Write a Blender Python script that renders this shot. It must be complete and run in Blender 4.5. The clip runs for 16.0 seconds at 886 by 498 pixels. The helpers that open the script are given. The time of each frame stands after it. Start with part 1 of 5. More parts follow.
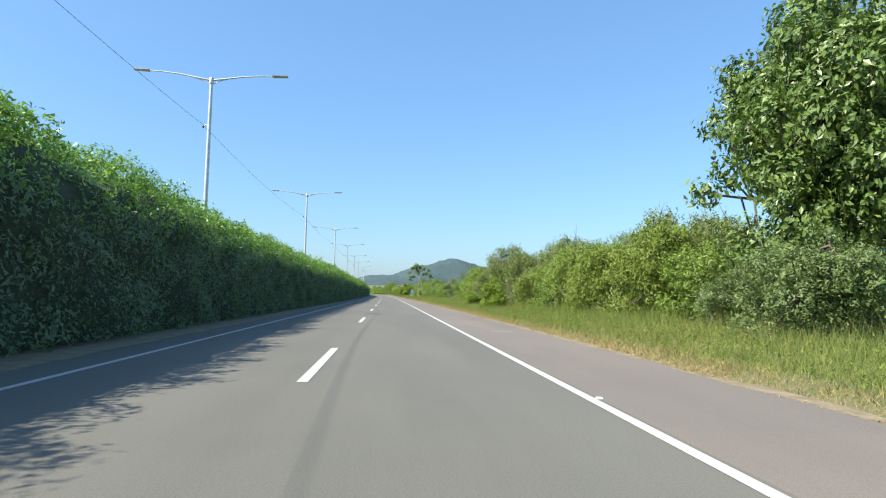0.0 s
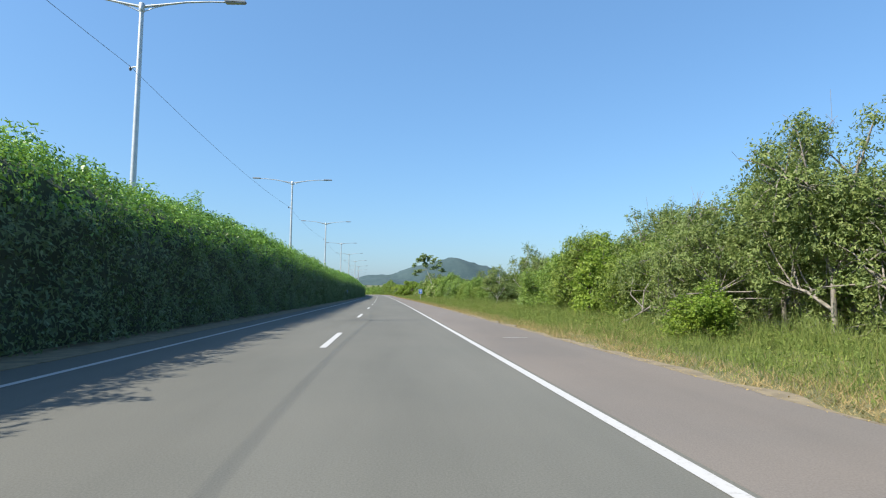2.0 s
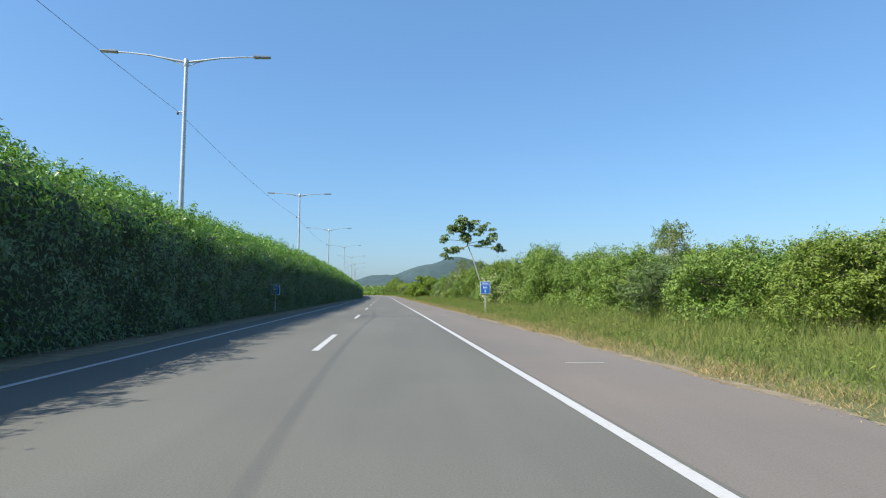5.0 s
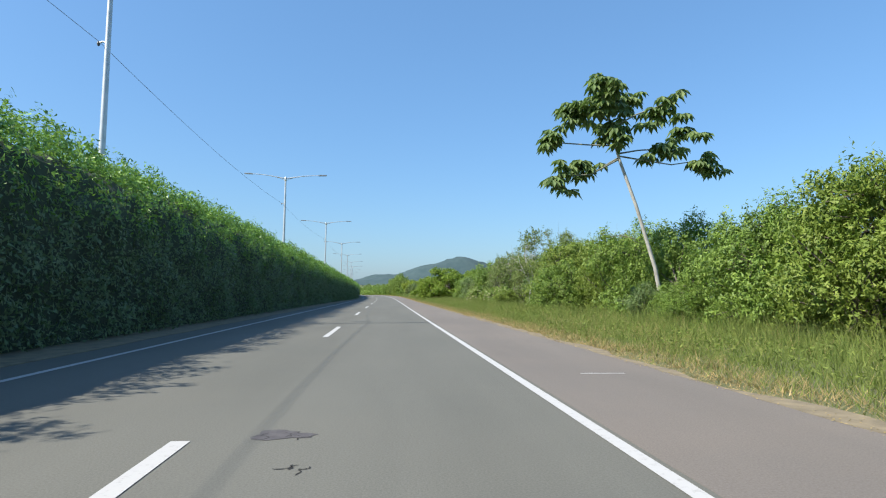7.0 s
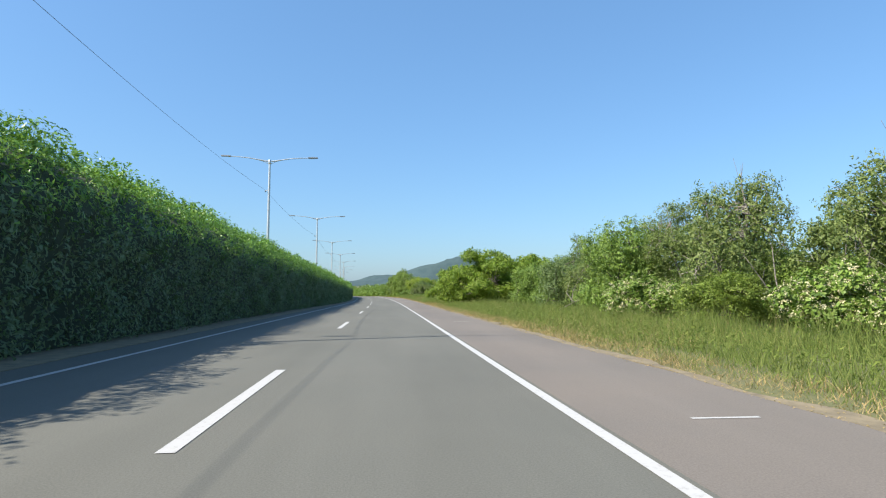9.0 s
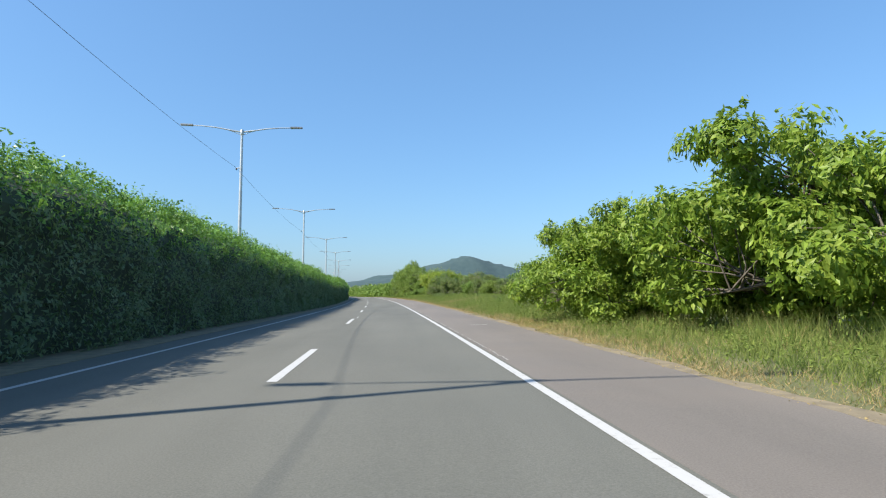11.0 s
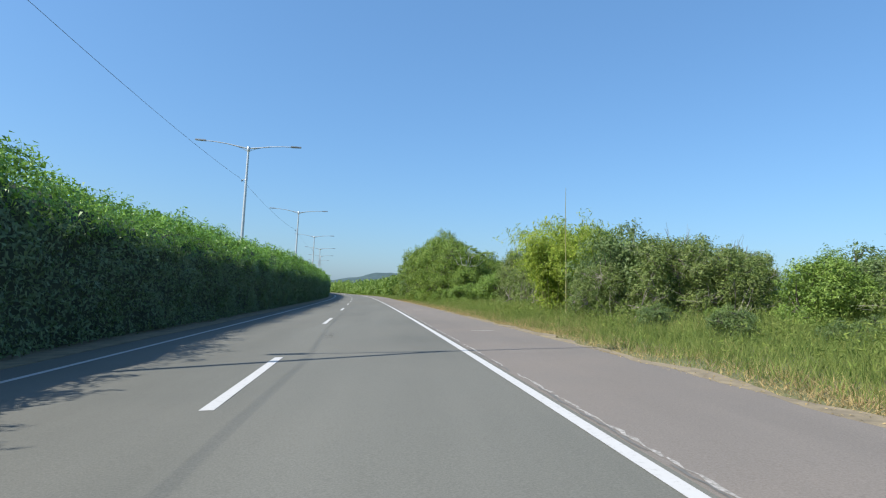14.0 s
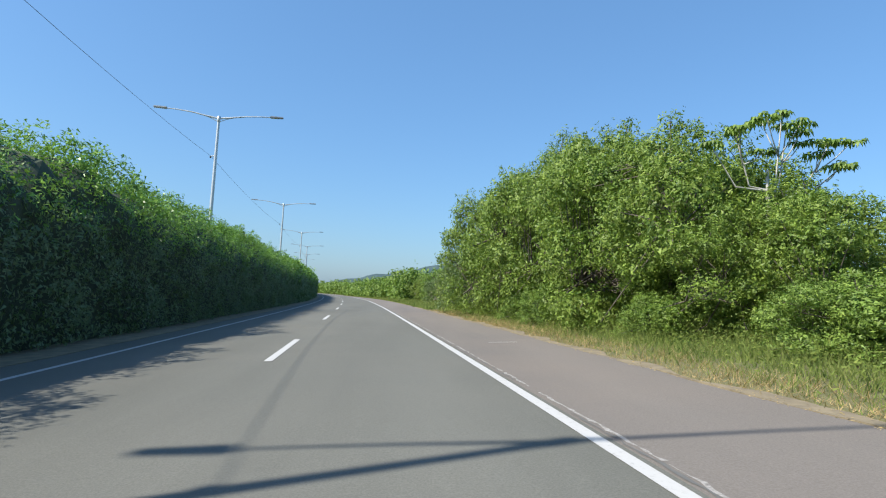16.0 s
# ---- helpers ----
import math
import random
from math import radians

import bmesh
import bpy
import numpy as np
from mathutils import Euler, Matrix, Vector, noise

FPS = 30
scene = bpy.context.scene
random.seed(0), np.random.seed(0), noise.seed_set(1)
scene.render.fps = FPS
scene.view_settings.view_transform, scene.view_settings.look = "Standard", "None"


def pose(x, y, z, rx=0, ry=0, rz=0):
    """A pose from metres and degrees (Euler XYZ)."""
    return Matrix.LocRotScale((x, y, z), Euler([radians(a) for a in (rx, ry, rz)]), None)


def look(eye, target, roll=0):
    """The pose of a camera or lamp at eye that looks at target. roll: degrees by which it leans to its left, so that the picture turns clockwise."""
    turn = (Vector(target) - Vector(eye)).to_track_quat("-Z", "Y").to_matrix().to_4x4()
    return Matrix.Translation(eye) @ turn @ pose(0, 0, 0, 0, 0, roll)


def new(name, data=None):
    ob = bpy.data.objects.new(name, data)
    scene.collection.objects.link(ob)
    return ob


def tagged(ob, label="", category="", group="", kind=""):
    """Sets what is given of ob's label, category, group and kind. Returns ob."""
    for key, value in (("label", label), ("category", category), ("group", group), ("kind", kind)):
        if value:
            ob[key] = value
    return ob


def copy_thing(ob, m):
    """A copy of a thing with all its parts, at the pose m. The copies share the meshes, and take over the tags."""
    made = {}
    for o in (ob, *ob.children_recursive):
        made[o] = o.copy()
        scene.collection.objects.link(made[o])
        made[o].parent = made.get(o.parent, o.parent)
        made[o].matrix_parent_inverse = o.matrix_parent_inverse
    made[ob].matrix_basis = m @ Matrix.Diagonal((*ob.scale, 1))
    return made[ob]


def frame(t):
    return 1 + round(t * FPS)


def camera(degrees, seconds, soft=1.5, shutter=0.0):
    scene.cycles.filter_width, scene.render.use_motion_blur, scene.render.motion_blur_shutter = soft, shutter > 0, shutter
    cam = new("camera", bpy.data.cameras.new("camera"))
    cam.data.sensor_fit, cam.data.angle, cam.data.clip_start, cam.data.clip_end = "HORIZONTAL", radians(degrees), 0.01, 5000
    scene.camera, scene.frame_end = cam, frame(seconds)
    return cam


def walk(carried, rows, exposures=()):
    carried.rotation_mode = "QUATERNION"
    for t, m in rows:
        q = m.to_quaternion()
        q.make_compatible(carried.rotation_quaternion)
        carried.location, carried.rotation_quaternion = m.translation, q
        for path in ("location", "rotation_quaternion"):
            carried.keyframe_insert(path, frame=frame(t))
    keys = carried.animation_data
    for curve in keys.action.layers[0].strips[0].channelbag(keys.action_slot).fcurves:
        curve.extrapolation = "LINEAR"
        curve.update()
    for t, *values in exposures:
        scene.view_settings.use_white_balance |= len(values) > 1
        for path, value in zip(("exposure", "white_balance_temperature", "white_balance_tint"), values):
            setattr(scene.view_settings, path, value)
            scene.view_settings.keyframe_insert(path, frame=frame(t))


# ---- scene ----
# Road plan: s runs along the centre dashes, l to the right of them, both in metres.
K_AT = (-50, 60, 140, 200, 260, 320, 380, 392, 440, 500, 600, 900)
K_IS = (-0.00009, 0.00007, 0.00018, -0.00015, 0.00044, 0.00035, 0.00019, 0.0004, 0.0007, 0.0007, 0.0014, 0.001)
STEP = 2.0
S_ALL = np.arange(-300.0, 3200.0, STEP)
LONG = ((-1000, 104, 121, 228, 246, 9000), (-1000, 104, 118.29, 225.29, 241.92, 8995.92))


def along(s):
    """Metres along the road for a chainage of the plan, which runs long over two stretches."""
    return np.interp(s, *LONG)


K_ALL = np.interp(S_ALL, along(K_AT), K_IS) * (S_ALL < 900) * (S_ALL > -50)
T_ALL = np.concatenate([[0], np.cumsum((K_ALL[1:] + K_ALL[:-1]) / 2 * STEP)])
ZERO = int(np.argmin(abs(S_ALL)))
T_ALL = T_ALL - T_ALL[ZERO]
MID = (T_ALL[1:] + T_ALL[:-1]) / 2
X_ALL = np.concatenate([[0], np.cumsum(-np.sin(MID) * STEP)])
Y_ALL = np.concatenate([[0], np.cumsum(np.cos(MID) * STEP)])
X_ALL, Y_ALL = X_ALL - X_ALL[ZERO], Y_ALL - Y_ALL[ZERO]


def heading(s):
    return np.interp(along(s), S_ALL, T_ALL)


def bank(s):
    """The road's cross slope (rise to the right), in radians."""
    return np.radians(np.interp(s, (244, 320, 440, 540), (0, 3.4, 3.2, 0)))


def place(s, l, z=0.0):
    """World x, y, z of plan coordinates; z is counted from the banked ground. Takes arrays."""
    a = heading(s)
    x = np.interp(along(s), S_ALL, X_ALL) + l * np.cos(a)
    y = np.interp(along(s), S_ALL, Y_ALL) + l * np.sin(a)
    return x, y, z + np.clip(l, -9, 9) * np.tan(bank(s))


def spot(s, l, z=0.0, turn=0.0, size=1.0):
    x, y, zz = place(s, l, z)
    return pose(x, y, zz, 0, 0, math.degrees(heading(s)) + turn) @ Matrix.Diagonal((size, size, size, 1))


# ---- camera ----
EYE = 1.192
cam = camera(74.3, 16.0, 1.15, 0.0)
ROWS = (
    (0.0, 0.03, 1.10, -5.30, 4.45, 1.05), (0.5, 10.80, 1.13, -5.36, 4.43, 1.17), (1.0, 21.46, 1.17, -5.35, 4.46, 1.20),
    (1.5, 32.45, 1.28, -5.40, 4.44, 0.90), (2.0, 43.20, 1.36, -5.42, 4.40, 0.60), (2.5, 53.60, 1.38, -5.46, 4.34, 0.48),
    (3.0, 64.70, 1.44, -5.48, 4.32, 0.40), (5.5, 121.74, 1.51, -5.38, 4.41, 0.20), (6.0, 133.15, 1.54, -5.35, 4.39, 0.54),
    (6.5, 144.27, 1.55, -5.38, 4.43, 0.78), (7.0, 155.20, 1.60, -5.50, 4.40, 0.62), (7.5, 166.10, 1.64, -5.56, 4.35, 0.44),
    (8.0, 176.73, 1.66, -5.68, 4.42, 0.34), (8.5, 187.69, 1.65, -5.69, 4.44, 0.22), (11.0, 244.60, 1.58, -5.29, 4.45, -0.10),
    (11.5, 255.70, 1.58, -5.56, 4.42, -0.30), (12.0, 266.55, 1.55, -5.73, 4.42, -0.40), (12.5, 277.75, 1.57, -5.98, 4.42, -0.25),
    (13.0, 288.97, 1.57, -6.25, 4.45, 0.10), (13.5, 300.00, 1.57, -6.54, 4.50, -0.10), (14.0, 311.00, 1.57, -6.82, 4.53, -0.25),
    (14.5, 322.00, 1.55, -7.05, 4.60, -0.36), (15.0, 333.00, 1.55, -7.33, 4.60, -0.36), (15.5, 343.85, 1.55, -7.45, 4.64, -0.32),
    (16.0, 354.75, 1.55, -7.58, 4.69, -0.31))


def seat_pose(s, l, yaw, pitch, roll):
    eye = Vector(place(s, l, EYE))
    a, p = heading(s) + radians(yaw), radians(pitch)
    ahead = Vector((-math.sin(a) * math.cos(p), math.cos(a) * math.cos(p), math.sin(p)))
    return look(eye, eye + ahead, roll + math.degrees(bank(s)))


walk(cam, [(r[0], seat_pose(*r[1:])) for r in ROWS], ((0, 1.02, 6750, 10), (0.6, 0.93, 6650, 10), (1.5, 0.83, 6600, 10), (5.5, 0.68, 6460, 10), (7.0, 0.74, 6520, 10), (8.5, 0.82, 6650, 10), (11.0, 0.79, 6540, 10), (12.5, 0.7, 6400, 10), (14.0, 0.63, 6360, 10), (16.0, 0.68, 6420, 10)))

# ---- light ----
SUN_UP, SUN_AZ = 44.4, -111.5
world = bpy.data.worlds.new("sky")
scene.world = world
world.use_nodes = True
sky = world.node_tree.nodes.new("ShaderNodeTexSky")
sky.sky_type, sky.sun_disc = "NISHITA", False
sky.sun_elevation, sky.sun_rotation = radians(SUN_UP), radians(SUN_AZ)
sky.air_density, sky.dust_density, sky.ozone_density = 1.3, 1.1, 9.0
clear = world.node_tree.nodes.new("ShaderNodeMix")
clear.data_type, clear.blend_type = "RGBA", "MULTIPLY"
clear.inputs[0].default_value, clear.inputs[7].default_value = 1.0, (0.94, 0.99, 0.995, 1)
world.node_tree.links.new(sky.outputs[0], clear.inputs[6])
haze = world.node_tree.nodes.new("ShaderNodeMix")
haze.data_type = "RGBA"
haze.inputs[0].default_value, haze.inputs[7].default_value = 0.38, (0.77, 1.765, 3.22, 1)
world.node_tree.links.new(clear.outputs[2], haze.inputs[6])
world.node_tree.links.new(haze.outputs[2], world.node_tree.nodes["Background"].inputs[0])
world.node_tree.nodes["Background"].inputs[1].default_value = 0.13
sun = new("sun", bpy.data.lights.new("sun", "SUN"))
sun.data.energy, sun.data.angle, sun.data.color = 5.0, radians(0.55), (1.0, 0.94, 0.84)
toward = Vector((math.sin(radians(SUN_AZ)) * math.cos(radians(SUN_UP)), math.cos(radians(SUN_AZ)) * math.cos(radians(SUN_UP)), math.sin(radians(SUN_UP))))
sun.matrix_world = look(toward * 50, (0, 0, 0))


# ---- materials ----
def material(name, rough=0.8, metal=0.0):
    m = bpy.data.materials.new(name)
    m.use_nodes = True
    b = m.node_tree.nodes["Principled BSDF"]
    b.inputs["Roughness"].default_value, b.inputs["Metallic"].default_value = rough, metal
    return m, m.node_tree.nodes, m.node_tree.links, b


def ramp(nodes, links, source, stops):
    r = nodes.new("ShaderNodeValToRGB")
    while len(r.color_ramp.elements) < len(stops):
        r.color_ramp.elements.new(0.5)
    for e, (at_, c) in zip(r.color_ramp.elements, stops):
        e.position, e.color = at_, (*c, 1)
    links.new(source, r.inputs[0])
    return r.outputs[0]


def noise_of(nodes, links, scale, detail=4.0, rough=0.6, stretch=None):
    n = nodes.new("ShaderNodeTexNoise")
    n.inputs["Scale"].default_value, n.inputs["Detail"].default_value, n.inputs["Roughness"].default_value = scale, detail, rough
    g = nodes.new("ShaderNodeNewGeometry")
    if stretch:
        v = nodes.new("ShaderNodeMapping")
        v.inputs["Scale"].default_value = stretch
        links.new(g.outputs["Position"], v.inputs[0])
        links.new(v.outputs[0], n.inputs["Vector"])
    else:
        links.new(g.outputs["Position"], n.inputs["Vector"])
    return n.outputs["Fac"]


def mix(nodes, links, fac, a, b, how="MIX"):
    m = nodes.new("ShaderNodeMix")
    m.data_type, m.blend_type = "RGBA", how
    for i, v in ((0, fac), (6, a), (7, b)):
        if isinstance(v, (int, float)):
            m.inputs[i].default_value = v
        elif isinstance(v, tuple):
            m.inputs[i].default_value = (*v, 1)
        else:
            links.new(v, m.inputs[i])
    return m.outputs[2]


def bump(nodes, links, b, height, strength, distance=0.01):
    n = nodes.new("ShaderNodeBump")
    n.inputs["Strength"].default_value, n.inputs["Distance"].default_value = strength, distance
    links.new(height, n.inputs["Height"])
    links.new(n.outputs[0], b.inputs["Normal"])


def plain(name, dark, light, scale=8.0, rough=0.7, metal=0.0, relief=0.2):
    m, n, l, b = material(name, rough, metal)
    f = noise_of(n, l, scale)
    l.new(ramp(n, l, f, ((0.3, dark), (0.7, light))), b.inputs["Base Color"])
    if relief:
        bump(n, l, b, noise_of(n, l, scale * 6), relief, 0.01)
    return m


def leaf_material(name, colours, glow=0.33, rough=0.55, patch=0.45, tone=1.0, gloss=0.3, vary=0.3):
    """Leaves: colour varies leaf by leaf and in broad patches; light passes through."""
    mean = [sum(c[i] for c in colours) / len(colours) for i in range(3)]
    colours = [tuple(tone * (1.2, 1.12, 1.07)[i] * (0.3 * mean[i] + 0.7 * c[i]) for i in range(3)) for c in colours]
    m, n, l, b = material(name, rough)
    g = n.new("ShaderNodeNewGeometry")
    k = len(colours) - 1
    c = ramp(n, l, g.outputs["Random Per Island"], [(i / k, x) for i, x in enumerate(colours)])
    c = mix(n, l, ramp(n, l, noise_of(n, l, 0.7, 3.0), ((0.35, (0, 0, 0)), (0.65, (patch,) * 3))), c, colours[-1])
    c = mix(n, l, 1.0, c, ramp(n, l, noise_of(n, l, 3.6, 3.0), ((0.34, (1 - 1.15 * vary, 1 - vary, 1 - vary)), (0.66, (1 + 0.75 * vary, 1 + 0.7 * vary, 1 + 0.5 * vary)))), "MULTIPLY")
    l.new(c, b.inputs["Base Color"])
    b.inputs["Specular IOR Level"].default_value = gloss
    t = n.new("ShaderNodeBsdfTranslucent")
    l.new(mix(n, l, 0.5, c, (0.12, 0.22, 0.02)), t.inputs[0])
    s = n.new("ShaderNodeMixShader")
    s.inputs[0].default_value = glow
    l.new(b.outputs[0], s.inputs[1])
    l.new(t.outputs[0], s.inputs[2])
    l.new(s.outputs[0], n["Material Output"].inputs[0])
    return m


def asphalt(name, dark, light, tint):
    m, n, l, b = material(name, 0.85)
    broad = ramp(n, l, noise_of(n, l, 0.5, 5.0, 0.6, (1.0, 0.12, 1.0)), ((0.25, dark), (0.75, light)))
    stain = ramp(n, l, noise_of(n, l, 0.22, 3.0, 0.6), ((0.42, (0, 0, 0)), (0.72, (0.4, 0.4, 0.4))))
    c = mix(n, l, stain, broad, tint)
    grain = noise_of(n, l, 60.0, 3.0, 0.7)
    c = mix(n, l, 0.55, c, ramp(n, l, grain, ((0.3, (0.35, 0.35, 0.35)), (0.7, (0.72, 0.72, 0.72)))), "OVERLAY")
    l.new(c, b.inputs["Base Color"])
    b.inputs["Specular IOR Level"].default_value = 0.3
    bump(n, l, b, grain, 0.5, 0.006)
    return m


M_ROAD = asphalt("asphalt", (0.098, 0.098, 0.083), (0.138, 0.137, 0.117), (0.146, 0.14, 0.117))
M_SHOULDER = asphalt("shoulder_asphalt", (0.13, 0.116, 0.101), (0.175, 0.155, 0.134), (0.2, 0.166, 0.135))
M_SOIL = plain("roadside_soil", (0.14, 0.115, 0.075), (0.26, 0.21, 0.13), 3.0, 0.95, relief=0.6)
M_BARK = plain("bark", (0.06, 0.05, 0.04), (0.15, 0.13, 0.1), 6.0, 0.9)
M_TWIGS = plain("grey_twig", (0.15, 0.135, 0.11), (0.3, 0.27, 0.23), 6.0, 0.9)
M_LIMB = plain("grey_green_bark", (0.13, 0.14, 0.1), (0.22, 0.22, 0.17), 6.0, 0.85)
M_PALE = plain("pale_bark", (0.3, 0.29, 0.25), (0.5, 0.48, 0.42), 5.0, 0.85)
M_STEEL = plain("galvanised_steel", (0.42, 0.45, 0.45), (0.58, 0.6, 0.6), 3.0, 0.45, 0.6, 0.0)
M_DARK = plain("dark_metal", (0.05, 0.055, 0.06), (0.09, 0.095, 0.1), 5.0, 0.5, 0.3, 0.0)
# Hedge leaves in two tones: greyed shade for the face, painted sunlight for the crest.
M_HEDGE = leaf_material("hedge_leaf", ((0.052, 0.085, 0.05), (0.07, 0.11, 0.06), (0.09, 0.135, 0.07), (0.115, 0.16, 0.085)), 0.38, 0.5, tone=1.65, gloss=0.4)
M_HEDGE_LIT = leaf_material("lit_hedge_leaf", ((0.055, 0.145, 0.025), (0.1, 0.235, 0.035), (0.16, 0.33, 0.05), (0.28, 0.45, 0.11)), 0.38, 0.42, tone=1.1, gloss=0.5, vary=0.52)
# Near-black green for the hedge's core: the shade between leaves as a colour.
M_HEDGE_CORE = plain("dark_core", (0.03, 0.045, 0.026), (0.055, 0.075, 0.042), 2.0, 0.95, relief=1.0)
M_GREEN = leaf_material("green_leaf", ((0.06, 0.12, 0.022), (0.1, 0.185, 0.03), (0.14, 0.235, 0.038), (0.21, 0.29, 0.07)), tone=1.18, gloss=0.4, vary=0.4)
M_GLOSSY = leaf_material("glossy_leaf", ((0.045, 0.09, 0.025), (0.075, 0.145, 0.034), (0.115, 0.195, 0.045), (0.17, 0.25, 0.07)), 0.25, 0.42, gloss=0.55, vary=0.42)
M_LUSH = leaf_material("lush_leaf", ((0.06, 0.115, 0.02), (0.105, 0.19, 0.028), (0.155, 0.25, 0.036), (0.235, 0.31, 0.07)), tone=1.08, gloss=0.4, vary=0.45)
M_LIME = leaf_material("lime_leaf", ((0.07, 0.13, 0.02), (0.115, 0.192, 0.028), (0.16, 0.24, 0.038), (0.23, 0.285, 0.07)), tone=1.06)
M_OLIVE = leaf_material("olive_leaf", ((0.06, 0.11, 0.03), (0.1, 0.158, 0.042), (0.145, 0.2, 0.056), (0.21, 0.25, 0.095)), 0.32, tone=1.15, vary=0.38)
M_DEEP = leaf_material("deep_leaf", ((0.05, 0.095, 0.032), (0.078, 0.14, 0.045), (0.115, 0.182, 0.06), (0.165, 0.22, 0.085)), tone=1.12, gloss=0.45)
M_GRASS = leaf_material("grass_blade", ((0.077, 0.135, 0.036), (0.115, 0.18, 0.05), (0.163, 0.222, 0.065), (0.235, 0.255, 0.09)), 0.35, 0.8, 0.35, 1.08, 0.08)
M_STRAW = leaf_material("dry_grass", ((0.25, 0.185, 0.095), (0.34, 0.26, 0.14), (0.43, 0.345, 0.2), (0.28, 0.235, 0.1)), 0.2, 0.8, tone=1.0, gloss=0.1)


def paint(name, colour, worn):
    m, n, l, b = material(name, 0.6)
    w = ramp(n, l, noise_of(n, l, 14.0, 6.0, 0.75), ((0.28, worn), (0.45, colour), (1.0, tuple(min(1, 1.05 * c) for c in colour))))
    l.new(w, b.inputs["Base Color"])
    bump(n, l, b, noise_of(n, l, 60.0), 0.3, 0.004)
    return m


M_LINE = paint("line_paint", (0.46, 0.452, 0.43), (0.28, 0.27, 0.25))


M_CREAM = leaf_material("blossom", ((0.36, 0.37, 0.2), (0.48, 0.47, 0.29), (0.58, 0.56, 0.38)), 0.2)
M_BRIGHT = leaf_material("bright_leaf", ((0.08, 0.16, 0.02), (0.14, 0.25, 0.028), (0.2, 0.32, 0.04), (0.3, 0.38, 0.07)), 0.45, 0.45, tone=0.98)
M_BAMBOO = leaf_material("bamboo_leaf", ((0.12, 0.2, 0.02), (0.19, 0.29, 0.03), (0.28, 0.38, 0.045), (0.38, 0.44, 0.09)), 0.5, tone=1.1)
M_WEED = leaf_material("weed_leaf", ((0.08, 0.135, 0.03), (0.115, 0.18, 0.038), (0.155, 0.22, 0.05), (0.21, 0.255, 0.07)), 0.35, gloss=0.12)
M_WITHER = leaf_material("withered_leaf", ((0.12, 0.1, 0.05), (0.18, 0.15, 0.075), (0.23, 0.2, 0.11)), 0.15)
M_CANE = plain("bamboo_cane", (0.22, 0.22, 0.08), (0.34, 0.32, 0.14), 5.0, 0.5)
# Wooded hills with the blue haze of distance mixed into their colour.
M_HAZY_HILL = plain("hazy_forest_hill", (0.03, 0.06, 0.066), (0.05, 0.084, 0.086), 0.02, 0.95, relief=0.0)
M_WHITE = plain("white_paint", (0.7, 0.7, 0.69), (0.82, 0.82, 0.8), 4.0, 0.5, relief=0.0)
M_BLUE = plain("sign_blue", (0.015, 0.12, 0.42), (0.02, 0.15, 0.5), 4.0, 0.4, relief=0.0)
M_POST = plain("weathered_post", (0.3, 0.31, 0.3), (0.45, 0.45, 0.43), 7.0, 0.8)
M_LAMP = plain("lamp_housing", (0.26, 0.28, 0.3), (0.36, 0.38, 0.4), 5.0, 0.4, 0.2, 0.0)
M_TILE = plain("roof_tile", (0.3, 0.12, 0.08), (0.42, 0.19, 0.12), 3.0, 0.8)
M_CRACK = plain("open_crack", (0.015, 0.015, 0.015), (0.035, 0.033, 0.03), 20.0, 0.95, relief=0.0)
M_TAR = plain("worn_joint", (0.1, 0.098, 0.09), (0.128, 0.125, 0.115), 9.0, 0.9)
M_STAIN = plain("asphalt_stain", (0.06, 0.054, 0.056), (0.1, 0.092, 0.092), 9.0, 0.85)
M_SEAM = plain("pale_grit", (0.15, 0.14, 0.125), (0.4, 0.38, 0.35), 30.0, 0.95)


def ground_material():
    m, n, l, b = material("earth_and_turf", 0.95)
    c = ramp(n, l, noise_of(n, l, 0.6, 5.0), ((0.3, (0.1, 0.105, 0.04)), (0.55, (0.15, 0.14, 0.06)), (0.8, (0.22, 0.185, 0.1))))
    c = mix(n, l, ramp(n, l, noise_of(n, l, 0.012, 4.0), ((0.4, (0, 0, 0)), (0.6, (0.8, 0.8, 0.8)))), c, (0.1, 0.115, 0.045))
    l.new(c, b.inputs["Base Color"])
    bump(n, l, b, noise_of(n, l, 9.0), 0.8, 0.05)
    return m


M_GROUND = ground_material()


# ---- makers ----
def mesh_of(name, verts, faces, mat, smooth=False):
    """A mesh from an array of corners and an array of faces, all with the same number of corners."""
    me = bpy.data.meshes.new(name)
    verts, faces = np.asarray(verts, np.float32), np.asarray(faces, np.int32)
    k = faces.shape[1]
    me.vertices.add(len(verts))
    me.vertices.foreach_set("co", verts.ravel())
    me.loops.add(faces.size)
    me.loops.foreach_set("vertex_index", faces.ravel())
    me.polygons.add(len(faces))
    me.polygons.foreach_set("loop_start", np.arange(0, faces.size, k, dtype=np.int32))
    me.polygons.foreach_set("use_smooth", np.full(len(faces), smooth))
    me.update(calc_edges=True)
    me.validate()
    me.materials.append(mat)
    return me


def part(name, bm, mat, parent=None, label=""):
    """Links a bmesh or a mesh as one object, under a thing or a part."""
    if isinstance(bm, bmesh.types.BMesh):
        me = bpy.data.meshes.new(name)
        bm.to_mesh(me)
        bm.free()
        me.materials.append(mat)
    else:
        me = bm
    ob = new(name, me)
    if parent is not None:
        ob.parent = parent
    if label:
        tagged(ob, label)
    return ob


